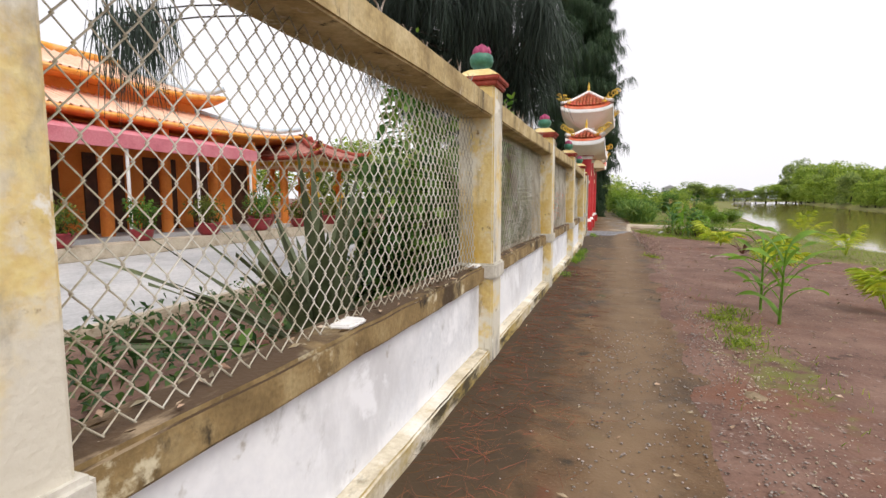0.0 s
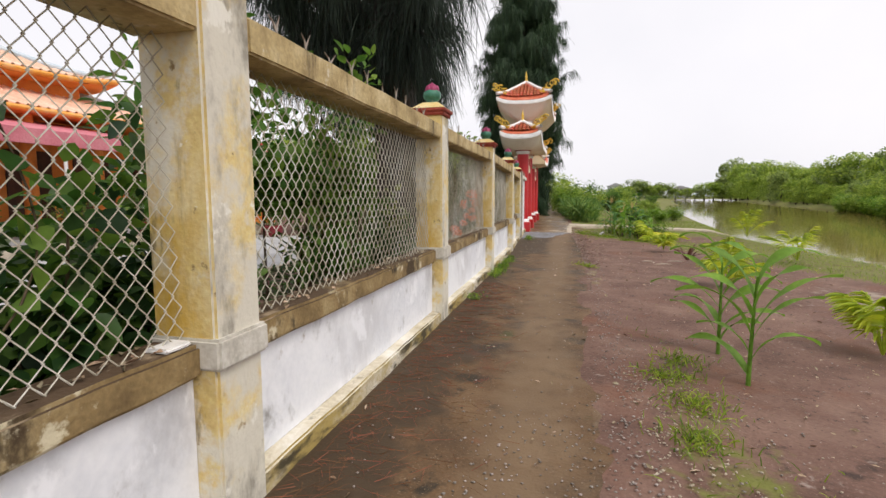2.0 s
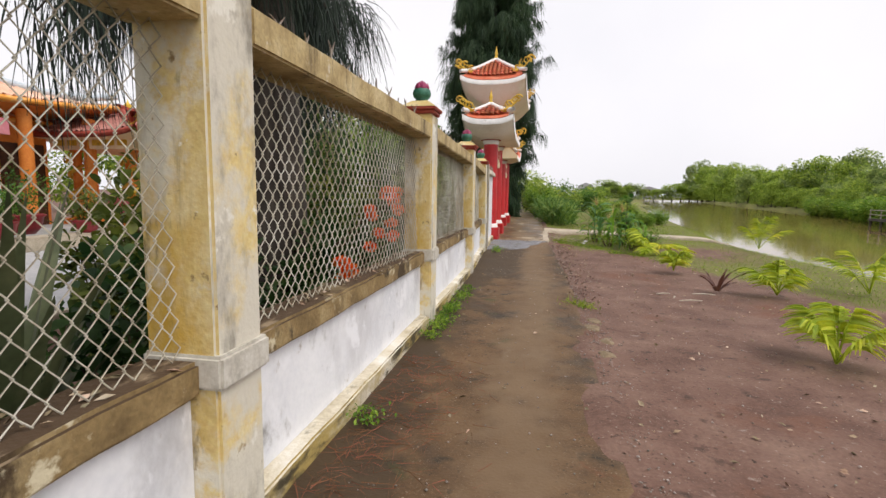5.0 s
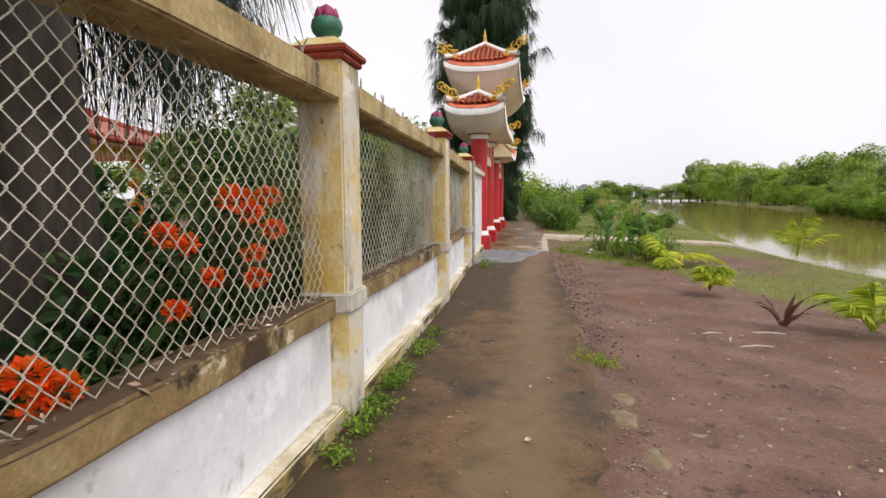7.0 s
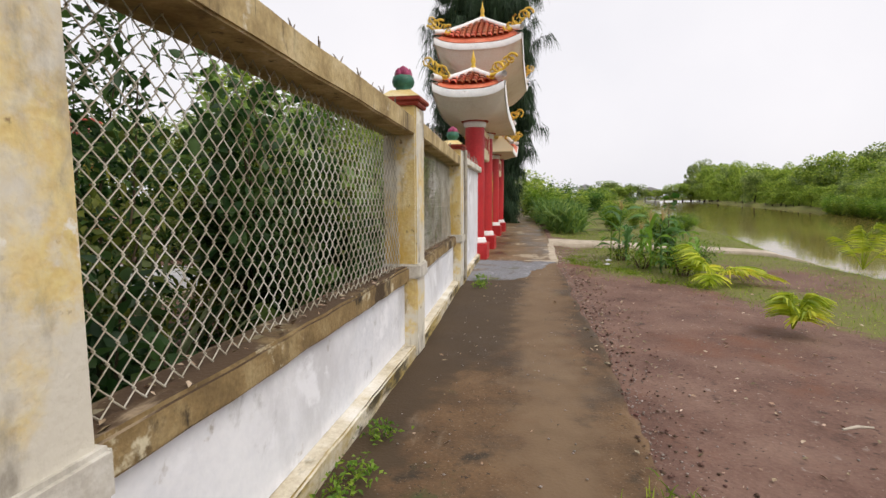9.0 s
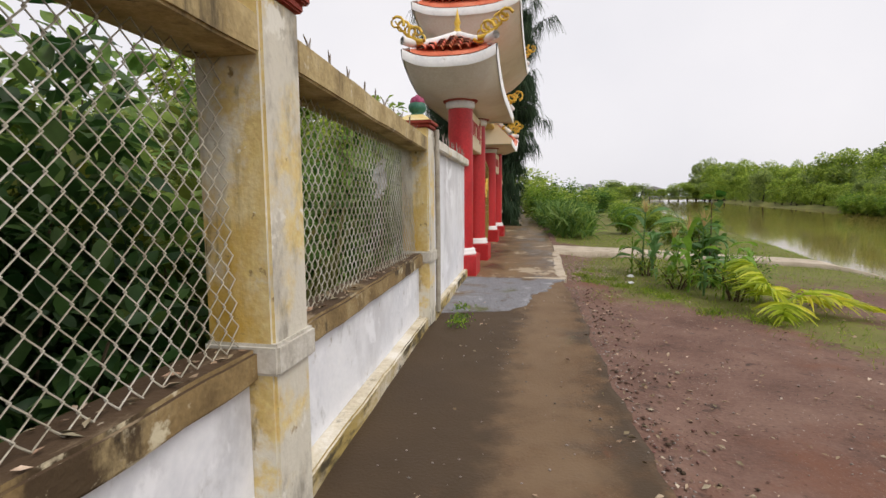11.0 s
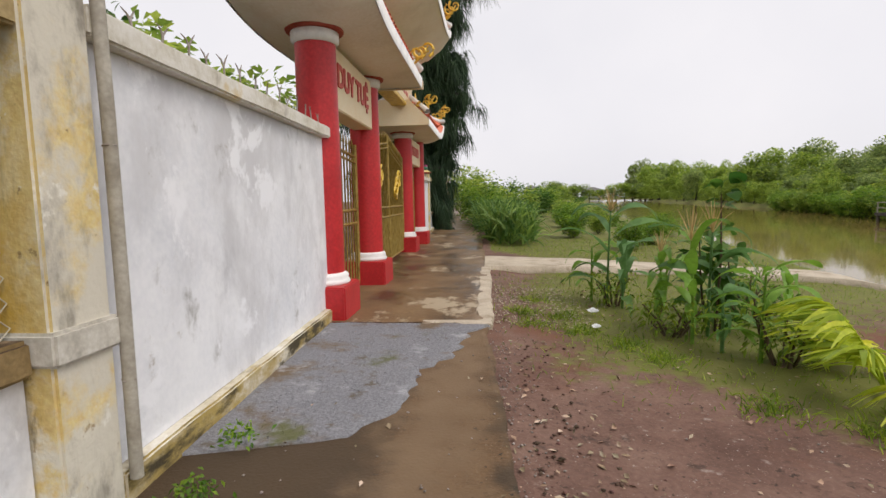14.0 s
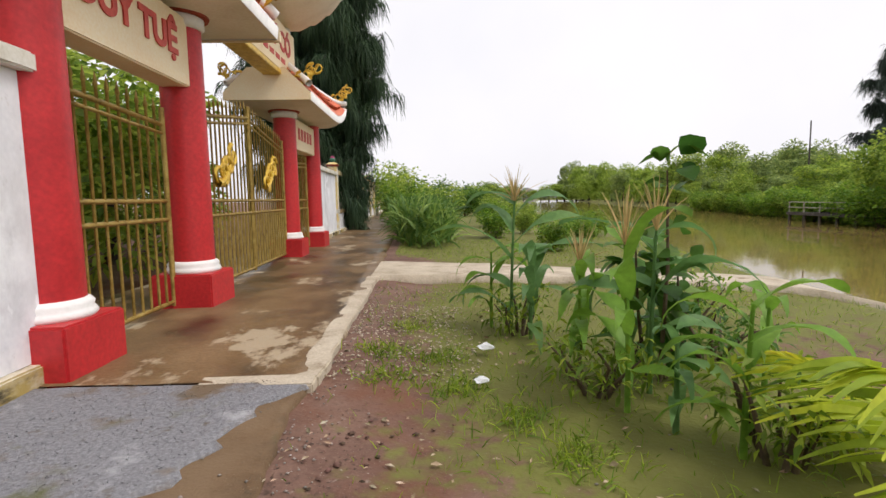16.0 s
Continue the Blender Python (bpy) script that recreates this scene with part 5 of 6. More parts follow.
for x, y, h_, n_ in [(-0.7, 5.55, 0.85, 130), (-0.75, 6.3, 1.05, 150), (-0.75, 7.1, 0.95, 130), (-0.75, 3.3, 0.8, 110), (-0.7, 2.2, 0.75, 110), (-1.15, 4.7, 1.0, 130), (-1.0, 5.4, 0.95, 110), (-1.1, 3.9, 1.0, 110), (-0.65, -1.2, 0.7, 120)]:
    shrub("broadleaf_plant", (x, y, G0), (0.4, 0.45, h_), n_, L_BROAD, 0.28 if x < -0.9 else 0.2, "large-leaved green plant close behind the wire", "plant", 7, "broad-leaved plants", 0.62, 0.2)
vine = thing("climbing_vine", (-0.32, -7.5, 0.75), "climbing vine with heart-shaped leaves on the wire", "vine")
vt = np.linspace(0, 1, 12)
vp = np.stack([0.04 * np.sin(vt * 9), 0.25 * np.sin(vt * 4) + 0.1 * vt, 1.2 * vt], -1)
npart("stem", tube(vp, 0.004, 5), M_STEM, vine)
vq = np.concatenate([vp, vp + R.normal(0, 0.12, vp.shape), vp * np.array([1, 1, 0.6]) + R.normal(0, 0.16, vp.shape)])
vq[:, 0] = np.minimum(vq[:, 0], 0.03)
vq[:, 2] = np.maximum(vq[:, 2], 0.2)
npart("foliage", leaves(vq, R.normal(0, 1, vq.shape) + np.array([0.5, 0, -0.4]), R.uniform(0.07, 0.11, len(vq)), 0.085, 0.1, 0.2, True), L_MID, vine)
n_ = 11000
bq = np.stack([-0.4 - 3.9 * R.uniform(0, 1, n_) ** 1.5, R.uniform(-11, 9, n_), R.uniform(-0.27, 0.06, n_)], -1)
tagged(npart("ground_cover", leaves(bq, R.normal(0, 1, (n_, 3)) + np.array([0, 0, 0.6]), R.uniform(0.07, 0.2, n_), 0.06, 0.12, 0.3), L_DARK, None), "low dark green ground cover in the planting bed", "ground cover", "", "stuff")

for x, y, h_, n_ in [(-0.5, -4.85, 1.32, 800)]:
    shrub("climbing_shrub", (x, y, G0), (0.3, 0.6, h_), n_, L_MID, 0.085, "straggling green shrub reaching over the fence beam", "shrub", 12, "yard shrubs", 0.55, 1.0)
for x, y, r_, n_, m_ in [(-1.35, 3.0, 1.5, 2200, L_DARK), (-2.0, 3.8, 1.6, 2000, L_BROAD), (-1.25, 6.9, 1.2, 1500, L_BROAD), (-2.6, 7.9, 1.5, 2000, L_MID)]:
    shrub("broadleaf_sapling", (x, y, G0), (0.75, 0.75, r_), n_, m_, 0.14, "tall leafy young tree behind the wire fence", "tree", 12, "yard saplings", 0.6, 1.0)
# riverside planting
corn((2.45, -4.6, -0.05), 1.0, "young bright green corn plant in bare soil", n=11, lw=0.09, rise=(0.9, 1.4), sag=(0.5, 1.0))
corn((2.44, -3.9, -0.05), 1.0, "young bright green corn plant in bare soil", n=12, lw=0.09, rise=(0.9, 1.4), sag=(0.5, 1.0))
for x, y, h, m, ts in [(2.64, 10.55, 1.36, L_CORND, True), (2.76, 10.35, 0.9, L_CORND, False), (2.5, 10.75, 0.8, L_CORN, False), (2.97, 8.95, 1.08, L_CORN, True), (3.2, 9.2, 1.15, L_CORND, True),
                       (3.27, 8.46, 0.82, L_CORN, False), (3.1, 8.7, 0.6, L_CORND, False), (3.5, 9.9, 1.05, L_CORND, False), (2.92, 9.6, 0.85, L_CORN, True), (3.8, 9.1, 0.7, L_CORN, False)]:
    corn((x, y, -0.05), h, "leafy corn plant with a dry tassel" if ts else "leafy green corn plant", m, 9 if h > 0.7 else 7, ts, None, 0.105 * min(1, h), "corn plants", (0.3, 1.15), (0.5, 1.3))
shrub("broadleaf_sapling", (3.35, 9.45, -0.05), (0.22, 0.22, 0.82), 110, L_MID, 0.16, "tall dark broad-leaved seedling among the corn", "plant", 3, aspect=0.75)
palm((3.75, -3.6, -0.05), 6, 0.8, "young yellow-green palm seedling in bare soil")
palm((3.45, -0.5, -0.05), 7, 0.8, "young yellow-green palm seedling in bare soil")
palm((5.68, 3.05, -0.05), 5, 1.15, "young yellow-green palm seedling in bare soil")
palm((6.7, 9.4, -0.05), 6, 1.35, "young yellow-green palm seedling in bare soil")
palm((3.45, 4.65, -0.05), 6, 0.65, "young yellow-green palm seedling in bare soil")
palm((3.68, 7.85, -0.05), 8, 0.95, "arching yellow-green palm seedling beside the corn", rise=(0.35, 1.2), leaflet=0.32, lw=0.042)
palm((4.3, 2.6, -0.05), 6, 0.7, "young yellow-green palm seedling in bare soil")
rosette((3.6, 2.8, -0.05), 9, 0.4, 0.06, "small purple-brown ti plant", L_TI, "ti_plant", "plant", (0.5, 1.4), 0.4)
for x, y, r_, n, m in [(2.9, 9.2, 0.4, 420, L_GRASS), (3.4, 8.4, 0.4, 380, L_GRASS), (2.7, 10.5, 0.3, 260, L_GRASS), (3.9, 9.8, 0.5, 400, L_MID), (4.3, 10.8, 0.45, 500, L_LIGHT)]:
    tagged(shrub("weed_clump", (x, y, -0.06), (r_, r_, 0.22), n, m, 0.08, "low clump of weeds in the grass", "weeds", 8, "weed clumps", 0.3), "low clump of weeds in the grass", "weeds", "weed clumps", "stuff")


# ---------------- tall grass and bushes along the near bank ----------------
def reeds(at, rx, ry, n, h, label):
    t = thing("tall_grass", at, label, "grass", "tall grass stands", "stuff")
    P = np.stack([R.uniform(-rx, rx, n), R.uniform(-ry, ry, n), np.zeros(n)], -1)
    P = P[(P[:, 0] / rx) ** 2 + (P[:, 1] / ry) ** 2 < 1]
    k = len(P)
    P[:, 2] = R.uniform(0, 0.6, k) * h
    npart("blades", strands(P, R.normal(0, 0.42, (k, 3)) + np.array([0, 0, 1.0]), h * R.uniform(0.4, 0.8, k), 0.05, 0.45, 4), L_REED, t)
    return t


reeds((1.95, 19.6, -0.05), 0.75, 2.2, 1700, 1.3, "stand of tall blue-green grass beside the path")
reeds((1.7, 24.5, -0.05), 1.0, 2.8, 1900, 1.4, "stand of tall blue-green grass beside the path")
BUSH = [shrub("bank_bush", (0, 0, 0), (1.3, 1.3, 1.3), 2600, m, 0.20, lb, "bush", 16, "bank bushes", flat=0.35)
        for m, lb in ((L_BANK, "rounded bright green bush on the river bank"), (L_MID, "rounded dark green bush on the river bank"), (L_LIGHT, "light green bush on the river bank"))]
spots = [(3.9, 20.5, 0.42, 2), (5.0, 22, 0.36, 0), (4.6, 26, 0.5, 2), (2.6, 29, 0.9, 0), (0.8, 31, 1.0, 0), (1.6, 35, 1.1, 1), (5.2, 31, 0.62, 0), (6.4, 26, 0.3, 2), (7.4, 33, 0.4, 0), (4.5, 38, 0.9, 1), (8, 42, 0.45, 0),
         (1.0, 27, 0.8, 2), (-0.2, 40, 1.5, 0), (2.2, 44, 1.3, 1), (9, 52, 0.5, 1), (6, 55, 0.9, 0), (12, 65, 0.6, 1), (5.5, 18.0, 0.35, 2), (6.6, 20.5, 0.4, 2), (4.6, 16.8, 0.3, 2)]
for x, y, s, k in spots:
    o = copy_thing(BUSH[k], pose(x, y, float(height(np.array(x), np.array(y))) - 0.05, 0, 0, R.uniform(0, 360)) @ Matrix.Scale(s, 4))
    o.scale = (s, s, s * R.uniform(0.85, 1.15))


def bank_tree(label, m, h=5.0, n=3600):
    t = thing("bank_tree", (0, 0, 0), label, "tree", "far bank trees")
    tr = limb_path((0, 0, -0.3), (0, 0, 1), h * 0.6, 6, 0.1)
    npart("trunk", tube(tr, np.linspace(0.14, 0.06, 7), 7), M_BARK, t, "", True)
    V = []
    for i in range(20):
        a, z = R.uniform(0, 6.28), h * R.uniform(0.12, 0.92)
        rad = h * 0.42 * math.sqrt(max(0.05, 1 - (z / h - 0.4) ** 2 / 0.42)) * R.uniform(0.5, 1)
        c = np.array([math.cos(a) * rad, math.sin(a) * rad, z])
        P, D = ball_points(n // 20, c, (h * 0.17, h * 0.17, h * 0.12), 0.3)
        L = R.uniform(0.16, 0.36, len(P))
        V.append(leaves(P, (D + R.normal(0, 0.4, D.shape)) * np.array([1, 1, 0.5]), L, L * 0.6, 0.12, 0.2))
    npart("crown", join(*V), m, t, "uneven leafy crown")
    return t


BT = [bank_tree("leafy green tree on the far river bank", L_BANK), bank_tree("dull green tree on the far river bank", L_FAR), bank_tree("bright green tree on the far river bank", L_BANK)]
k = 0
for y in np.concatenate([np.arange(-8, 60, 2.3), np.arange(60, 110, 5.0), np.arange(110, 260, 11.0)]):
    for row in range(3):
        x = float(farshore(y)) + 0.5 + row * R.uniform(3, 5.5) + R.uniform(-0.8, 0.8)
        if row and R.uniform() < 0.12:
            continue
        s = (R.uniform(0.4, 0.75) if row == 0 else R.uniform(0.65, 1.05) * np.interp(y, [25, 60], [0.5, 1.25])) * (1 + max(0, y - 60) / 160)
        o = copy_thing(BT[R.integers(0, 3)], pose(x, y + R.uniform(-1, 1), -0.3, 0, 0, R.uniform(0, 360)))
        o.scale = (s * R.uniform(0.8, 1.3), s * R.uniform(0.8, 1.3), s * R.uniform(0.75, 1.4))
for i in range(11):
    s = R.uniform(0.9, 1.7)
    o = copy_thing(BT[i % 3], pose(22 + 4.4 * i, 205 + 3 * i, -0.4, 0, 0, 50 * i))
    o.scale = (s * 1.5, s * 1.5, s)
for y in np.arange(-8, 70, 1.3):
    s = R.uniform(0.75, 1.25)
    o = copy_thing(BUSH[2 * R.integers(0, 2)], pose(float(farshore(y)) + R.uniform(-1.1, 0.0), y, -0.85, 0, 0, R.uniform(0, 360)))
    o.scale = (s, s, s * 0.9)
for o in BUSH:
    o.matrix_world = pose(6.5, 46 + 3 * BUSH.index(o), -0.1)
for o in BT:
    o.matrix_world = pose(62 + 5 * BT.index(o), 70, 0)


# ---------------- temple yard ----------------
tagged(part("pavement_yard", box(-45, -4.7, -40, 9.2, -0.5, -0.27, 0.02), M_COURT, None), "pale grey concrete temple yard", "yard", "", "structure")
tagged(part("trim_bed_kerb", box(-4.7, -4.55, -40, 9.2, -0.5, -0.16, 0.02), M_PALE, None), "low pale kerb round the planting bed", "kerb", "", "structure")


def hip_roof(parent, c, hx, hy, ry, ze, H, lift, tile, trim, step=0.3, ridge_label="pale ridge", under=None, hips=None):
    def zf(x, y):
        f = 1 - np.maximum(np.abs(x) / hx, np.maximum(0.0, (np.abs(y) - ry) / (hy - ry)))
        return ze + H * np.maximum(f, 0) ** 1.15 + lift * (np.abs(x) / hx) ** 4 * (np.abs(y) / hy) ** 4
    U, V = np.meshgrid(np.linspace(-1, 1, 31), np.linspace(-1, 1, 41), indexing="ij")
    X, Y = U * hx, V * hy
    o = np.array([c[0], c[1], 0.0])
    vf = surface(X, Y, zf(X, Y))
    npart("roof_deck", (vf[0] + o, vf[1]), tile, parent)
    und = surface(X, Y, np.minimum(zf(X, Y), ze + lift * np.abs(U) ** 4 * np.abs(V) ** 4) - 0.18)
    npart("roof_underside", (und[0] + o, und[1][:, ::-1]), under or M_ORANGE, parent, "painted eaves")
    ribs = []
    q = np.linspace(0, 1, 5)
    for s in (-1, 1):
        for yy in np.arange(-hy + 0.15, hy - 0.1, step):
            n0 = hx * max(0.0, (abs(yy) - ry) / (hy - ry))
            xs = n0 + (hx - n0) * q
            ribs.append(tube(np.stack([s * xs, 0 * q + yy, zf(xs, yy + 0 * q) + 0.02], -1), 0.07, 5))
        for xx in np.arange(-hx + 0.15, hx - 0.1, step):
            n0 = ry + (hy - ry) * abs(xx) / hx
            ys = n0 + (hy - n0) * q
            ribs.append(tube(np.stack([0 * q + xx, s * ys, zf(xx + 0 * q, ys) + 0.02], -1), 0.07, 5))
    rb = join(*ribs)
    npart("roof_tiles", (rb[0] + o, rb[1]), tile, parent, "rows of roof tiles")["kind"] = "stuff"
    for sx in (-1, 1):
        e = np.linspace(-1, 1, 15)
        npart("eave_board", shift(tube(np.stack([sx * hx + 0 * e, e * hy, zf(sx * hx + 0 * e, e * hy) - 0.07], -1), 0.1, 4), o[0], o[1]), trim, parent)
        npart("eave_board", shift(tube(np.stack([e * hx, sx * hy + 0 * e, zf(e * hx, sx * hy + 0 * e) - 0.07], -1), 0.1, 4), o[0], o[1]), trim, parent)
        for sy in (-1, 1):
            t = np.linspace(0, 1, 9)
            a, b = sx * hx * t, sy * (ry + (hy - ry) * t)
            npart("hip_ridge", shift(tube(np.stack([a, b, zf(a, b) + 0.1 + 0.25 * t ** 6], -1), 0.13, 6), o[0], o[1]), hips or trim, parent, ridge_label)
    npart("ridge", shift(tube([(0, -ry - 0.2, ze + H + 0.2), (0, 0, ze + H + 0.12), (0, ry + 0.2, ze + H + 0.2)], 0.16, 6), o[0], o[1]), trim, parent, ridge_label)


M_RIDGE = mat("orange_ridge_paint", [(0.70, 0.25, 0.03), (0.82, 0.36, 0.06), (0.80, 0.48, 0.22)], 2.0, 0.6, 0.15, 20)
M_BLUEW = mat("pale_blue_ridge_paint", [(0.45, 0.55, 0.62), (0.62, 0.68, 0.72)], 3.0, 0.6, 0.1, 20)
M_DOOR = mat("dark_door_wood", [(0.05, 0.02, 0.012), (0.10, 0.04, 0.02)], 3.0, 0.6, 0.2, 20)
TX, TY = -20.0, 2.2
temple = thing("temple", (TX, TY, -0.27), "orange temple hall with stacked tiled roofs", "temple")


def tbox(*a, at=(TX, TY, -0.27), **k):
    bm = box(*a, **k)
    bmesh.ops.translate(bm, verts=bm.verts, vec=-Vector(at))
    return bm


part("wall", tbox(-24.5, -16.4, -6.0, 10.2, -0.27, 3.8, bevel=0.02), M_ORANGE, temple, "orange plastered wall")
part("base_step", tbox(-25.0, -14.4, -7.0, 10.8, -0.27, 0.0, bevel=0.02), M_COURT, temple, "grey raised floor")
for y in np.arange(-5.6, 10.5, 2.3):
    npart("column", shift(lathe([(0.2, 0.0), (0.2, 3.75)], 14), -14.9 - TX, y - TY, 0.27), M_ORANGE, temple, "orange veranda column", True)
for y in np.arange(-4.5, 9.5, 2.3):
    part("door", tbox(-16.46, -16.36, y - 0.75, y + 0.75, 0.0, 2.8, bevel=0.01), M_DOOR, temple, "dark wooden door")
hip_roof(temple, (0, 0.1), 5.6, 9.0, 4.0, 4.2, 2.1, 0.40, M_ORTILE, M_RIDGE, hips=M_BLUEW)
part("upper_wall", tbox(-22.6, -17.4, -3.4, 7.6, 4.5, 5.6, bevel=0.02), M_ORANGE, temple, "orange clerestory wall")
hip_roof(temple, (0, -0.1), 3.5, 6.4, 3.9, 5.8, 1.35, 0.35, M_ORTILE, M_RIDGE, hips=M_BLUEW)
hip_roof(temple, (1.7, 6.7), 2.0, 2.4, 0.8, 3.9, 1.3, 0.3, M_ORTILE, M_RIDGE, hips=M_BLUEW)
aw = thing("awning", (-14.2, 0.5, -0.27), "faded pink sheet-metal awning on posts", "awning")
bm = box(-1.5, 1.5, -8.2, 5.5, -0.04, 0.04, 0.01)
bmesh.ops.rotate(bm, verts=bm.verts, matrix=Matrix.Rotation(radians(12), 3, "Y"))
bmesh.ops.translate(bm, verts=bm.verts, vec=(0, 0, 3.62))
part("sheet", bm, M_PINK, aw, "faded pink metal sheet")
part("valance", box(1.44, 1.48, -8.2, 5.5, 2.95, 3.36, 0.01), M_PINK, aw, "faded pink hanging valance")
for y in np.arange(-7.8, 5.5, 2.6):
    npart("post", tube([(1.35, y, 0), (1.35, y, 3.3)], 0.05, 8), M_TRIM, aw, "", True)

PVX, PVY = -14.7, 12.1
pav = thing("pavilion", (PVX, PVY, -0.3), "small yellow shrine pavilion with a red tiled roof", "pavilion")
part("platform", box(-1.9, 1.9, -1.9, 1.9, 0, 0.28, 0.02), M_PALE, pav, "pale platform")
part("platform", box(-1.7, 1.7, -1.7, 1.7, 0.28, 0.5, 0.02), M_ORANGE, pav, "orange upper platform")
for sx in (-1, 1):
    for sy in (-1, 1):
        npart("column", shift(lathe([(0.0, 0.5), (0.24, 0.5), (0.24, 0.62), (0.15, 0.7), (0.15, 2.9), (0.22, 2.98), (0.22, 3.06), (0, 3.06)], 14), sx * 1.2, sy * 1.2), M_ORANGE, pav, "orange column", True)
        t = np.linspace(0, 1, 48)
        wob = 0.03 * np.sin(t * 31)
        npart("dragon_coil", shift(tube(np.stack([(0.23 + wob) * np.cos(t * 15), (0.23 + wob) * np.sin(t * 15), 0.8 + 1.95 * t], -1), 0.03 + 0.07 * np.sin(np.pi * t ** 0.8), 7), sx * 1.2, sy * 1.2), M_GOLD, pav, "gilded dragon coil", True)
        npart("dragon_head", shift(curl((0.0, -0.25, 2.55), 0.5, math.pi / 2), sx * 1.2, sy * 1.2), M_GOLD, pav, "gilded dragon head")
        npart("eave_ornament", shift(curl((0, 0, 3.72), 0.42, 0, sx), sx * 2.35, sy * 2.35), M_GOLD, pav, "gilded scroll on the eave corner")
part("lintel", box(-1.75, 1.75, -1.75, 1.75, 3.0, 3.46, 0.02), M_SIGN, pav, "cream frieze")
for q in np.linspace(-1.3, 1.3, 6):
    part("frieze_panel", box(1.752, 1.77, q - 0.2, q + 0.2, 3.12, 3.34, 0.006), M_GOLD, pav, "gold panel of the frieze")
    part("frieze_panel", box(q - 0.2, q + 0.2, -1.77, -1.752, 3.12, 3.34, 0.006), M_GOLD, pav, "gold panel of the frieze")
part("altar", box(-0.6, 0.6, -0.6, 0.6, 0.5, 1.3, 0.02), M_PINK, pav, "pink altar block")
npart("urn", lathe([(0, 1.3), (0.22, 1.3), (0.34, 1.5), (0.36, 1.7), (0.25, 1.85), (0.3, 1.95), (0, 1.95)], 14), M_GOLD, pav, "gilded incense urn", True)
M_DUSKY = mat("dusky_red_tiles", [(0.28, 0.10, 0.08), (0.40, 0.16, 0.13), (0.48, 0.24, 0.19)], 3.0, 0.7, 0.2, 30)
hip_roof(pav, (0, 0), 2.5, 2.5, 0.3, 3.5, 0.95, 0.22, M_DUSKY, M_DKRED, 0.2, "dark red ridge", M_SIGN)
npart("finial", lathe([(0, 4.4), (0.13, 4.5), (0.08, 4.66), (0.17, 4.78), (0.05, 4.9), (0.0, 5.05)], 10), M_GOLD, pav, "gilded finial", True)

ledge = thing("planter_ledge", (-11.6, 1.0, -0.27), "low pale-pink ledge for potted plants", "ledge")
part("block", box(-0.35, 0.35, -9, 9, 0, 0.34, 0.02), M_PALE, ledge)
for i, (x, y, s) in enumerate([(-11.6, -4.6, 0.9), (-11.6, -2.4, 1.0), (-11.6, -0.2, 0.9), (-11.6, 2.2, 1.1), (-11.6, 4.6, 1.2), (-11.6, 7.0, 1.0), (-9.8, 8.6, 1.2), (-11.6, 9.4, 1.1), (-12.6, 6.0, 1.5)]):
    zb = 0.07 if x < -11 else -0.27
    pot = thing("plant_pot", (x, y, zb), "dark red glazed pot with a clipped shrub", "pot", "potted shrubs")
    npart("pot", lathe([(0.0, 0), (0.2 * s, 0), (0.3 * s, 0.12 * s), (0.34 * s, 0.3 * s), (0.38 * s, 0.34 * s), (0.34 * s, 0.36 * s), (0.3 * s, 0.3 * s), (0, 0.3 * s)], 18), M_POT, pot, "", True)
    bs = shrub("potted_shrub", (x, y, zb + 0.28 * s), (0.5 * s, 0.5 * s, 0.55 * s), 700, L_OLIVE if i % 2 else L_MID, 0.11, "clipped bushy shrub in a pot", "shrub", 8, "potted shrubs")

# trees of the yard and behind the temple
for x, y, s, k in [(-30, 26, 1.3, 0), (-24, 30, 1.2, 1), (-18, 34, 1.3, 0), (-12, 33, 1.2, 2), (-36, 16, 1.5, 1), (-34, -4, 1.6, 0), (-36, -16, 1.6, 1), (-10, 24, 0.9, 1), (-26, 38, 1.6, 0),
                   (-4.0, 13.9, 0.8, 2), (-7.5, 15.0, 1.15, 0), (-5.0, 17.6, 1.0, 2), (-6.2, 11.6, 0.8, 1), (-9.0, 11.2, 0.8, 1), (-6.0, 21.0, 0.8, 0), (-8.5, 18.5, 0.9, 1), (-3.4, 10.6, 0.42, 1)]:
    o = copy_thing(BT[k], pose(x, y, -0.3, 0, 0, R.uniform(0, 360)))
    o.scale = (s, s, s)
    tagged(o, "leafy green tree inside the temple yard", "tree", "yard trees")

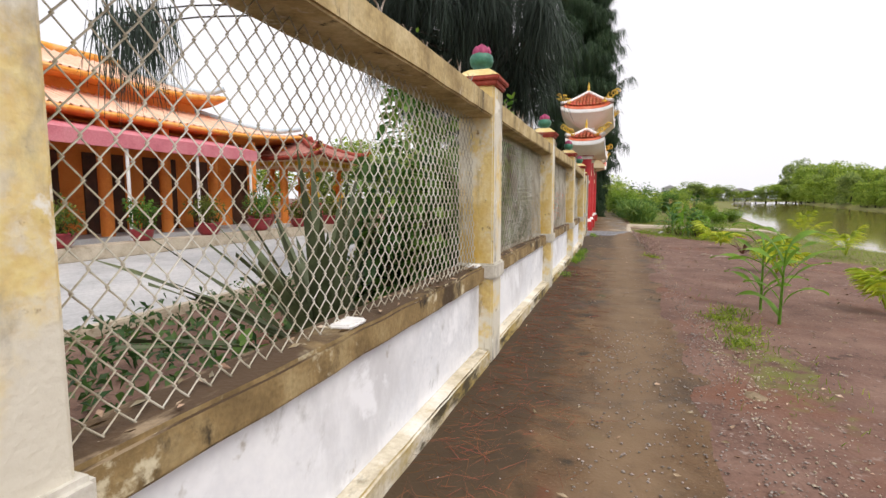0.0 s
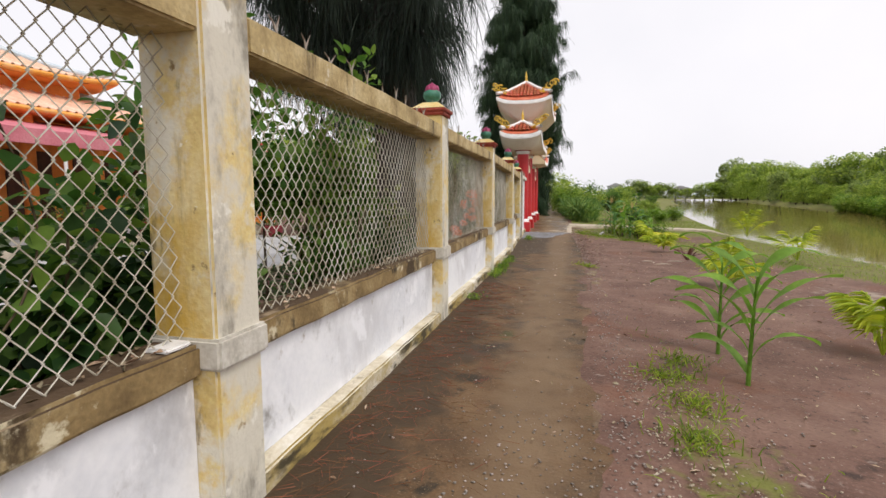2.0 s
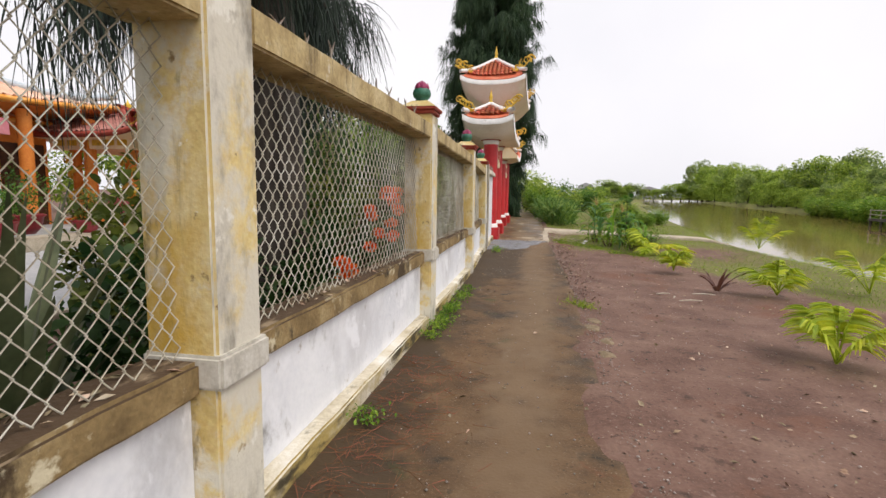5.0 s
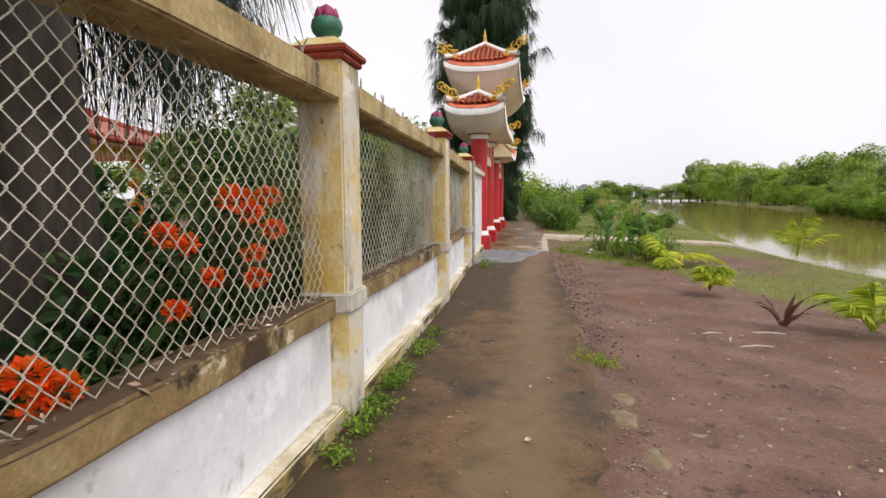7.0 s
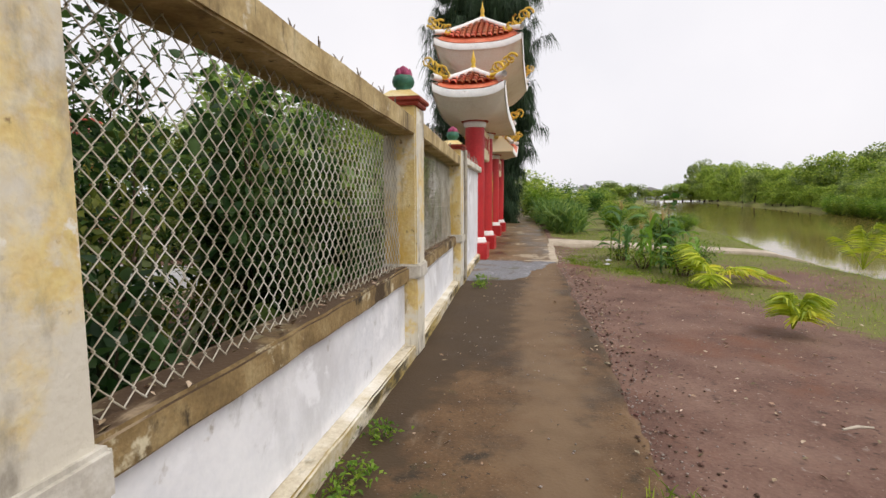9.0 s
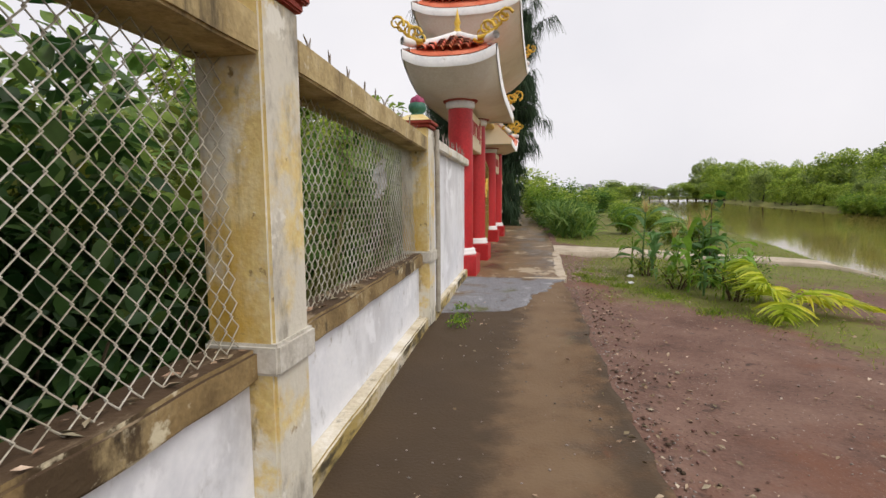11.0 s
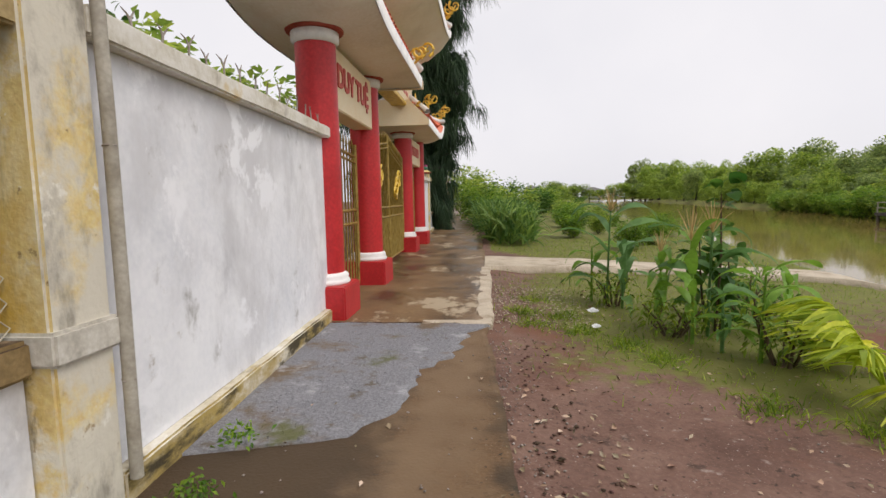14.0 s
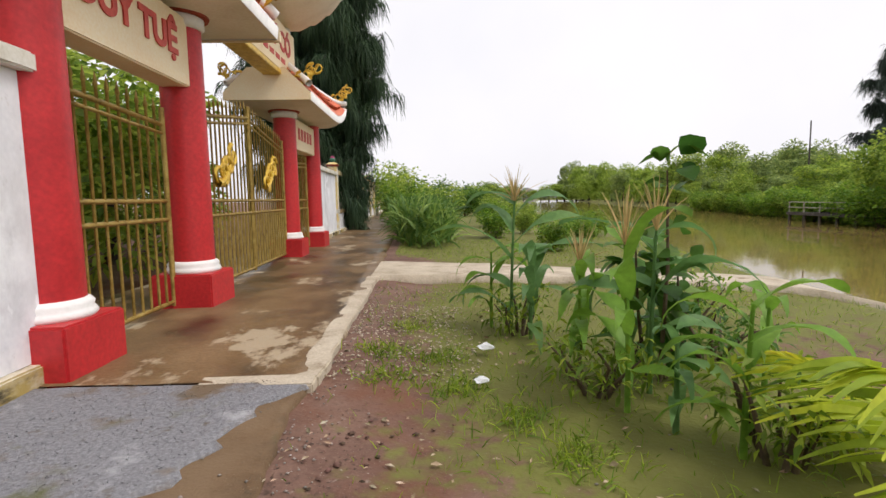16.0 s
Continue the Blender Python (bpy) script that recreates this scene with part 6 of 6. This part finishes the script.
# ---------------- across the river ----------------
M_HOUSE = mat("pale_house_paint", [(0.40, 0.42, 0.44), (0.52, 0.53, 0.54)], 0.5, 0.8, 0.05, 5)
M_HROOF = mat("grey_sheet_roof", [(0.28, 0.28, 0.30), (0.42, 0.42, 0.44)], 0.5, 0.6, 0.05, 5)
for x, y, w, d, h in [(33, 262, 9, 7, 5.0), (44, 268, 7, 7, 4.2), (24, 270, 7, 7, 6.0), (56, 275, 10, 7, 4.5)]:
    hs = thing("house", (x, y, 0), "small pale house far down the river", "house", "far houses")
    part("wall", box(-w / 2, w / 2, -d / 2, d / 2, -0.3, h, 0.03), M_HOUSE, hs)
    bm = bmesh.new()
    pr = [(-w / 2 - 0.5, h), (w / 2 + 0.5, h), (0, h + 1.7)]
    vs = [[bm.verts.new((a, yy, z)) for a, z in pr] for yy in (-d / 2 - 0.4, d / 2 + 0.4)]
    bm.faces.new(vs[0]), bm.faces.new(vs[1][::-1])
    for k in range(3):
        bm.faces.new((vs[0][k], vs[1][k], vs[1][(k + 1) % 3], vs[0][(k + 1) % 3]))
    bmesh.ops.recalc_face_normals(bm, faces=bm.faces)
    part("roof", bm, M_HROOF, hs)
    for wx in np.arange(-w / 2 + 1.2, w / 2 - 0.8, 2.0):
        for wz in np.arange(1.2, h - 0.8, 2.4):
            part("window", box(wx - 0.45, wx + 0.45, -d / 2 - 0.03, -d / 2 + 0.05, wz, wz + 1.2, 0.01), M_WINDOW, hs)

M_WOOD = mat("dark_weathered_wood", [(0.03, 0.025, 0.02), (0.07, 0.06, 0.05), (0.12, 0.11, 0.10)], 5.0, 0.9, 0.3, 30)
pier = thing("jetty", (26.5, 34.4, -0.95), "dark wooden jetty with a grey rail on the far bank", "jetty", rz=-4)
part("deck", box(-1.5, 1.5, -3.6, 3.6, 0.62, 0.80, 0.01), M_WOOD, pier)
for y in np.linspace(-3.4, 3.4, 6):
    for x in (-1.4, 1.4):
        npart("pile", tube([(x, y, -1.2), (x, y, 0.62)], 0.09, 8), M_WOOD, pier)
    npart("rail_post", tube([(-1.45, y, 0.78), (-1.45, y, 1.45)], 0.035, 6), M_PIPE, pier)
for z in (1.1, 1.43):
    npart("rail", tube([(-1.45, -3.5, z), (-1.45, 3.5, z)], 0.03, 6), M_PIPE, pier)
pole = thing("utility_pole", (33.5, 47, -0.3), "thin pole above the far bank trees", "pole")
npart("shaft", tube([(0, 0, 0), (0, 0, 7.2)], [0.08, 0.05], 8), M_WOOD, pole)


# ---------------- litter, pebbles, grass ----------------
def spread(n, x0, x1, y0, y1):
    return np.stack([R.uniform(x0, x1, n), R.uniform(y0, y1, n)], -1)


def on_ground(Q, dz=0.0):
    z = height(Q[:, 0], Q[:, 1]) - 0.03
    z = np.where((Q[:, 0] > -0.05) & (Q[:, 0] < np.interp(Q[:, 1], [3, 9.3], [1.5, 1.24])) & (Q[:, 1] < 9.3), 0.004, z)
    return np.concatenate([Q, (z + dz)[:, None]], 1)


def stuff(name, VF, material, label, category):
    return tagged(npart(name, VF, material, None), label, category, "", "stuff")


Q = np.concatenate([spread(1700, 1.45, 6.0, -9, 9), spread(350, 1.3, 2.6, 9.4, 12.5), spread(160, 0.05, 1.5, -10, 9), spread(260, 1.3, 2.0, 3, 9)])
P = on_ground(Q, 0.012)
L = R.uniform(0.015, 0.055, len(P))
stuff("dry_leaves", leaves(P, np.concatenate([R.normal(0, 1, (len(P), 2)), R.normal(0, 0.15, (len(P), 1))], 1), L, L * R.uniform(0.25, 0.6, len(P)), 0.2, 0.0), M_DRY, "scattered dry leaves and plant scraps on soil", "litter")
edge_y = R.uniform(-10, 9.3, 1500)
E1 = np.stack([np.interp(edge_y, [3, 9.3], [1.5, 1.25]) + np.abs(R.normal(0, 0.13, 1500)), edge_y], -1)
Q = np.concatenate([E1, spread(1400, 1.5, 5.5, -9, 9), spread(500, 1.35, 2.4, -8.5, -3.5), spread(500, 1.3, 2.3, 9.4, 12.6), spread(700, 0.1, 1.5, -10, 9), spread(1100, 0.7, 1.6, -10, -5.5)])
DB = spread(650, 1.32, 2.3, 9.4, 11.6)
stuff("rubble", stones(on_ground(DB, 0.004), R.uniform(0.006, 0.02, len(DB))), M_PALE, "pale crumbled concrete rubble in the soil", "rubble")
stuff("pebbles", stones(on_ground(Q, 0.002), R.uniform(0.004, 0.013, len(Q))), M_STONE, "loose pebbles and clods along the path", "pebbles")
GQ = spread(2600, 0.0, 1.2, 6.8, 9.3)
GQ = GQ[GQ[:, 0] < np.interp(GQ[:, 1], [6.75, 7.0, 7.3, 8.0, 8.6, 9.0, 9.32], [0.10, 0.55, 0.66, 0.80, 1.02, 1.2, 1.24])]
stuff("gravel_stones", stones(np.concatenate([GQ, np.full((len(GQ), 1), 0.018)], 1), R.uniform(0.002, 0.007, len(GQ))), M_GRAVEL, "fine grey stones lying on the gravel patch", "gravel")
CQ = np.stack([1.46 + np.abs(R.normal(0, 0.22, 800)), R.uniform(1.5, 9.0, 800)], -1)
stuff("clods", stones(on_ground(CQ, 0.004), 0.004 + 0.022 * R.uniform(0, 1, 800) ** 3), mat("dark_clods", [(0.06, 0.036, 0.026), (0.12, 0.07, 0.05), (0.18, 0.11, 0.08)], 12.0, 0.95, 0.5, 60, island=0.5), "dark crumbly clods of soil along the path", "soil")
PG = np.stack([1.62 + np.abs(R.normal(0, 0.3, 900)), R.uniform(-8.5, -4.6, 900)], -1)
stuff("grit", stones(on_ground(PG, 0.004), 0.003 + 0.012 * R.uniform(0, 1, 900) ** 2), M_PALE, "pale grit scattered in the soil beside the path", "grit")
nb = 2600
NQ = np.stack([0.05 + np.abs(R.normal(0, 0.30, nb)), R.uniform(-10, -1.2, nb)], -1)
stuff("fallen_needles", strands(on_ground(NQ, 0.012), np.concatenate([R.normal(0, 1, (nb, 2)), np.full((nb, 1), 0.03)], 1), R.uniform(0.05, 0.2, nb), 0.003, 0.0, 2), mat("rusty_needles", [(0.16, 0.06, 0.03), (0.26, 0.11, 0.05)], 5.0, 0.9, 0.0, 30, island=0.4), "fallen rust-brown casuarina needles on the path", "litter")
gi = (grass.ravel() > 0.22) & (GX.ravel() > 1.35) & (GX.ravel() < 10.9) & (GY.ravel() > -11) & (GY.ravel() < 20)
gp = np.stack([GX.ravel()[gi], GY.ravel()[gi]], -1)
gw = np.clip(grass.ravel()[gi] - 0.15, 0.03, 0.6)
pick = R.choice(len(gp), 46000, p=gw / gw.sum())
Q = gp[pick] + R.normal(0, 0.09, (46000, 2))
Q = Q[~((Q[:, 1] > np.interp(Q[:, 0], cx_, CY0) - 0.02) & (Q[:, 1] < np.interp(Q[:, 0], cx_, CY1) + 0.02) & (Q[:, 0] < 7.6))]
Q = Q[Q[:, 0] > 1.34]
n_ = len(Q)
stuff("grass", strands(on_ground(Q), R.normal(0, 0.45, (n_, 3)) + np.array([0, 0, 1.0]), R.uniform(0.03, 0.10, n_), 0.006, 0.3, 2), L_GRASS, "short patchy grass on the soil", "grass")


def tufts(C, n, h, spread_):
    k = R.integers(0, len(C), n)
    Q_ = np.array(C)[k] + R.normal(0, spread_, (n, 2))
    return strands(on_ground(Q_), R.normal(0, 0.5, (n, 3)) + np.array([0, 0, 1.0]), R.uniform(0.3, 1, n) * h, 0.008, 0.45, 3)


stuff("grass_tufts", tufts([(1.95, -4.6), (2.0, -5.1), (1.9, -5.6), (2.1, -4.2), (1.55, 1.2), (1.7, 9.5), (1.62, 10.0), (1.8, 10.7), (2.1, 9.3), (2.0, 9.9), (2.4, 8.9), (2.6, 8.5), (2.9, 7.6), (3.3, 7.3)], 2600, 0.16, 0.10), L_GRASS, "bright green grass tufts", "grass")
WC = [(0.10, y) for y in (-2.4, -0.7, -0.4, -0.2, 0.0, 0.25, 0.4, 0.55, 1.0, 1.2, 1.6, 6.2, 6.4)] + [(0.02, 6.9)]
k = R.integers(0, len(WC), 1500)
WQ = np.array(WC)[k] + R.normal(0, 0.05, (1500, 2))
WP = on_ground(WQ, 0.015)
WP[:, 2] += R.uniform(0, 0.06, 1500)
stuff("path_weeds", leaves(WP, R.normal(0, 1, (1500, 3)) + np.array([0, 0, 0.5]), R.uniform(0.02, 0.045, 1500), 0.018, 0.15, 0.2), L_LIGHT, "small weeds at the foot of the wall", "weeds")

# single larger bits
M_SCRAP = mat("pale_scrap", [(0.46, 0.40, 0.32), (0.62, 0.56, 0.46)], 8.0, 0.8, 0.2, 40)
for i, (x, y, l_, a) in enumerate([(1.7, -6.12, 0.22, 0.6), (2.6, -1.3, 0.2, 0.1), (3.0, 1.9, 0.3, 0.2), (2.85, 2.1, 0.16, 1.2), (3.3, 2.4, 0.3, 0.0), (2.75, 2.3, 0.2, 0.3)]):
    st = thing("stick", (x, y, -0.045), "pale dry stick lying on the soil", "stick", "dry sticks")
    npart("twig", tube([(-l_ / 2 * math.cos(a), -l_ / 2 * math.sin(a), 0.008), (0, 0.01, 0.014), (l_ / 2 * math.cos(a), l_ / 2 * math.sin(a), 0.008)], [0.007, 0.01, 0.005], 6), M_SCRAP, st)
for x, y, s in [(1.62, 0.42, 0.085), (1.58, 0.10, 0.11), (1.66, -0.35, 0.1), (1.6, -0.75, 0.12), (1.72, -6.9, 0.09)]:
    bm = bmesh.new()
    bmesh.ops.create_icosphere(bm, subdivisions=2, radius=s, matrix=Matrix.Diagonal((1.0, 1.25, 0.35, 1)))
    for v in bm.verts:
        v.co += noise.noise_vector(v.co * 9 + Vector((x, y, 0))) * s * 0.25
    rk = part("rock", bm, mat("mossy_rock", [(0.16, 0.12, 0.07), (0.28, 0.21, 0.13)], 12.0, 0.9, 0.4, 60) if x == 1.62 else bpy.data.materials["mossy_rock"], None)
    rk.location = (x, y, -0.03)
    tagged(rk, "flat brown stone at the path edge", "stone", "edge stones")
for x, y, s in [(2.35, 9.95, 0.05), (2.25, 9.3, 0.04)]:
    bm = bmesh.new()
    bmesh.ops.create_icosphere(bm, subdivisions=2, radius=s, matrix=Matrix.Diagonal((1.2, 0.8, 0.4, 1)))
    for v in bm.verts:
        v.co += noise.noise_vector(v.co * 25) * s * 0.5
    sc = part("paper_scrap", bm, M_CLOTH, None)
    sc.location = (x, y, -0.02)
    tagged(sc, "crumpled white scrap on the grass", "scrap", "white scraps")
# leaf litter lying on the sills
for (x0, y0), (x1, y1) in zip(LINE[:-1], LINE[1:]):
    n_ = 90
    u = R.uniform(0.02, 0.9, n_)
    P = np.stack([x0 + (x1 - x0) * u - R.uniform(0.08, 0.25, n_), y0 + (y1 - y0) * u, np.full(n_, Z_SILL + 0.012)], -1)
    L = R.uniform(0.02, 0.06, n_)
    stuff("sill_litter", leaves(P, np.concatenate([R.normal(0, 1, (n_, 2)), R.normal(0, 0.2, (n_, 1))], 1), L, L * 0.4, 0.2, 0.0), M_DRY, "dry leaf litter lying on the sill", "litter")
for x, y, l_ in [(-0.13, -8.75, 0.14), (-0.13, -6.95, 0.12)]:
    bm = box(-0.05, 0.05, -l_ / 2, l_ / 2, 0, 0.022, 0.008, 3, 0.012)
    ch = part("mortar_chip", bm, M_TRIM, None)
    ch.location = (x, y, Z_SILL)
    tagged(ch, "pale chip of mortar on the sill", "chip", "mortar chips")
bag = thing("plastic_sheet", (-0.42, 5.42, 0.87), "torn white plastic sheet caught in the shrubs", "plastic sheet")
U, V = np.meshgrid(np.linspace(0, 1, 9), np.linspace(0, 1, 14), indexing="ij")
BX = 0.05 * np.sin(V * 9 + U * 4)
BY = (U - 0.5) * 0.10 * (0.5 + V) + 0.03 * np.sin(V * 12)
npart("sheet", surface(BX, BY, 0.72 - 0.28 * V + 0.03 * np.sin(U * 7)), M_CLOTH, bag, "", True)
npart("stalk", tube([(0.02, 0, -1.3), (0, 0, 0), (0, 0, 0.72)], 0.008, 5), M_STEM, bag)
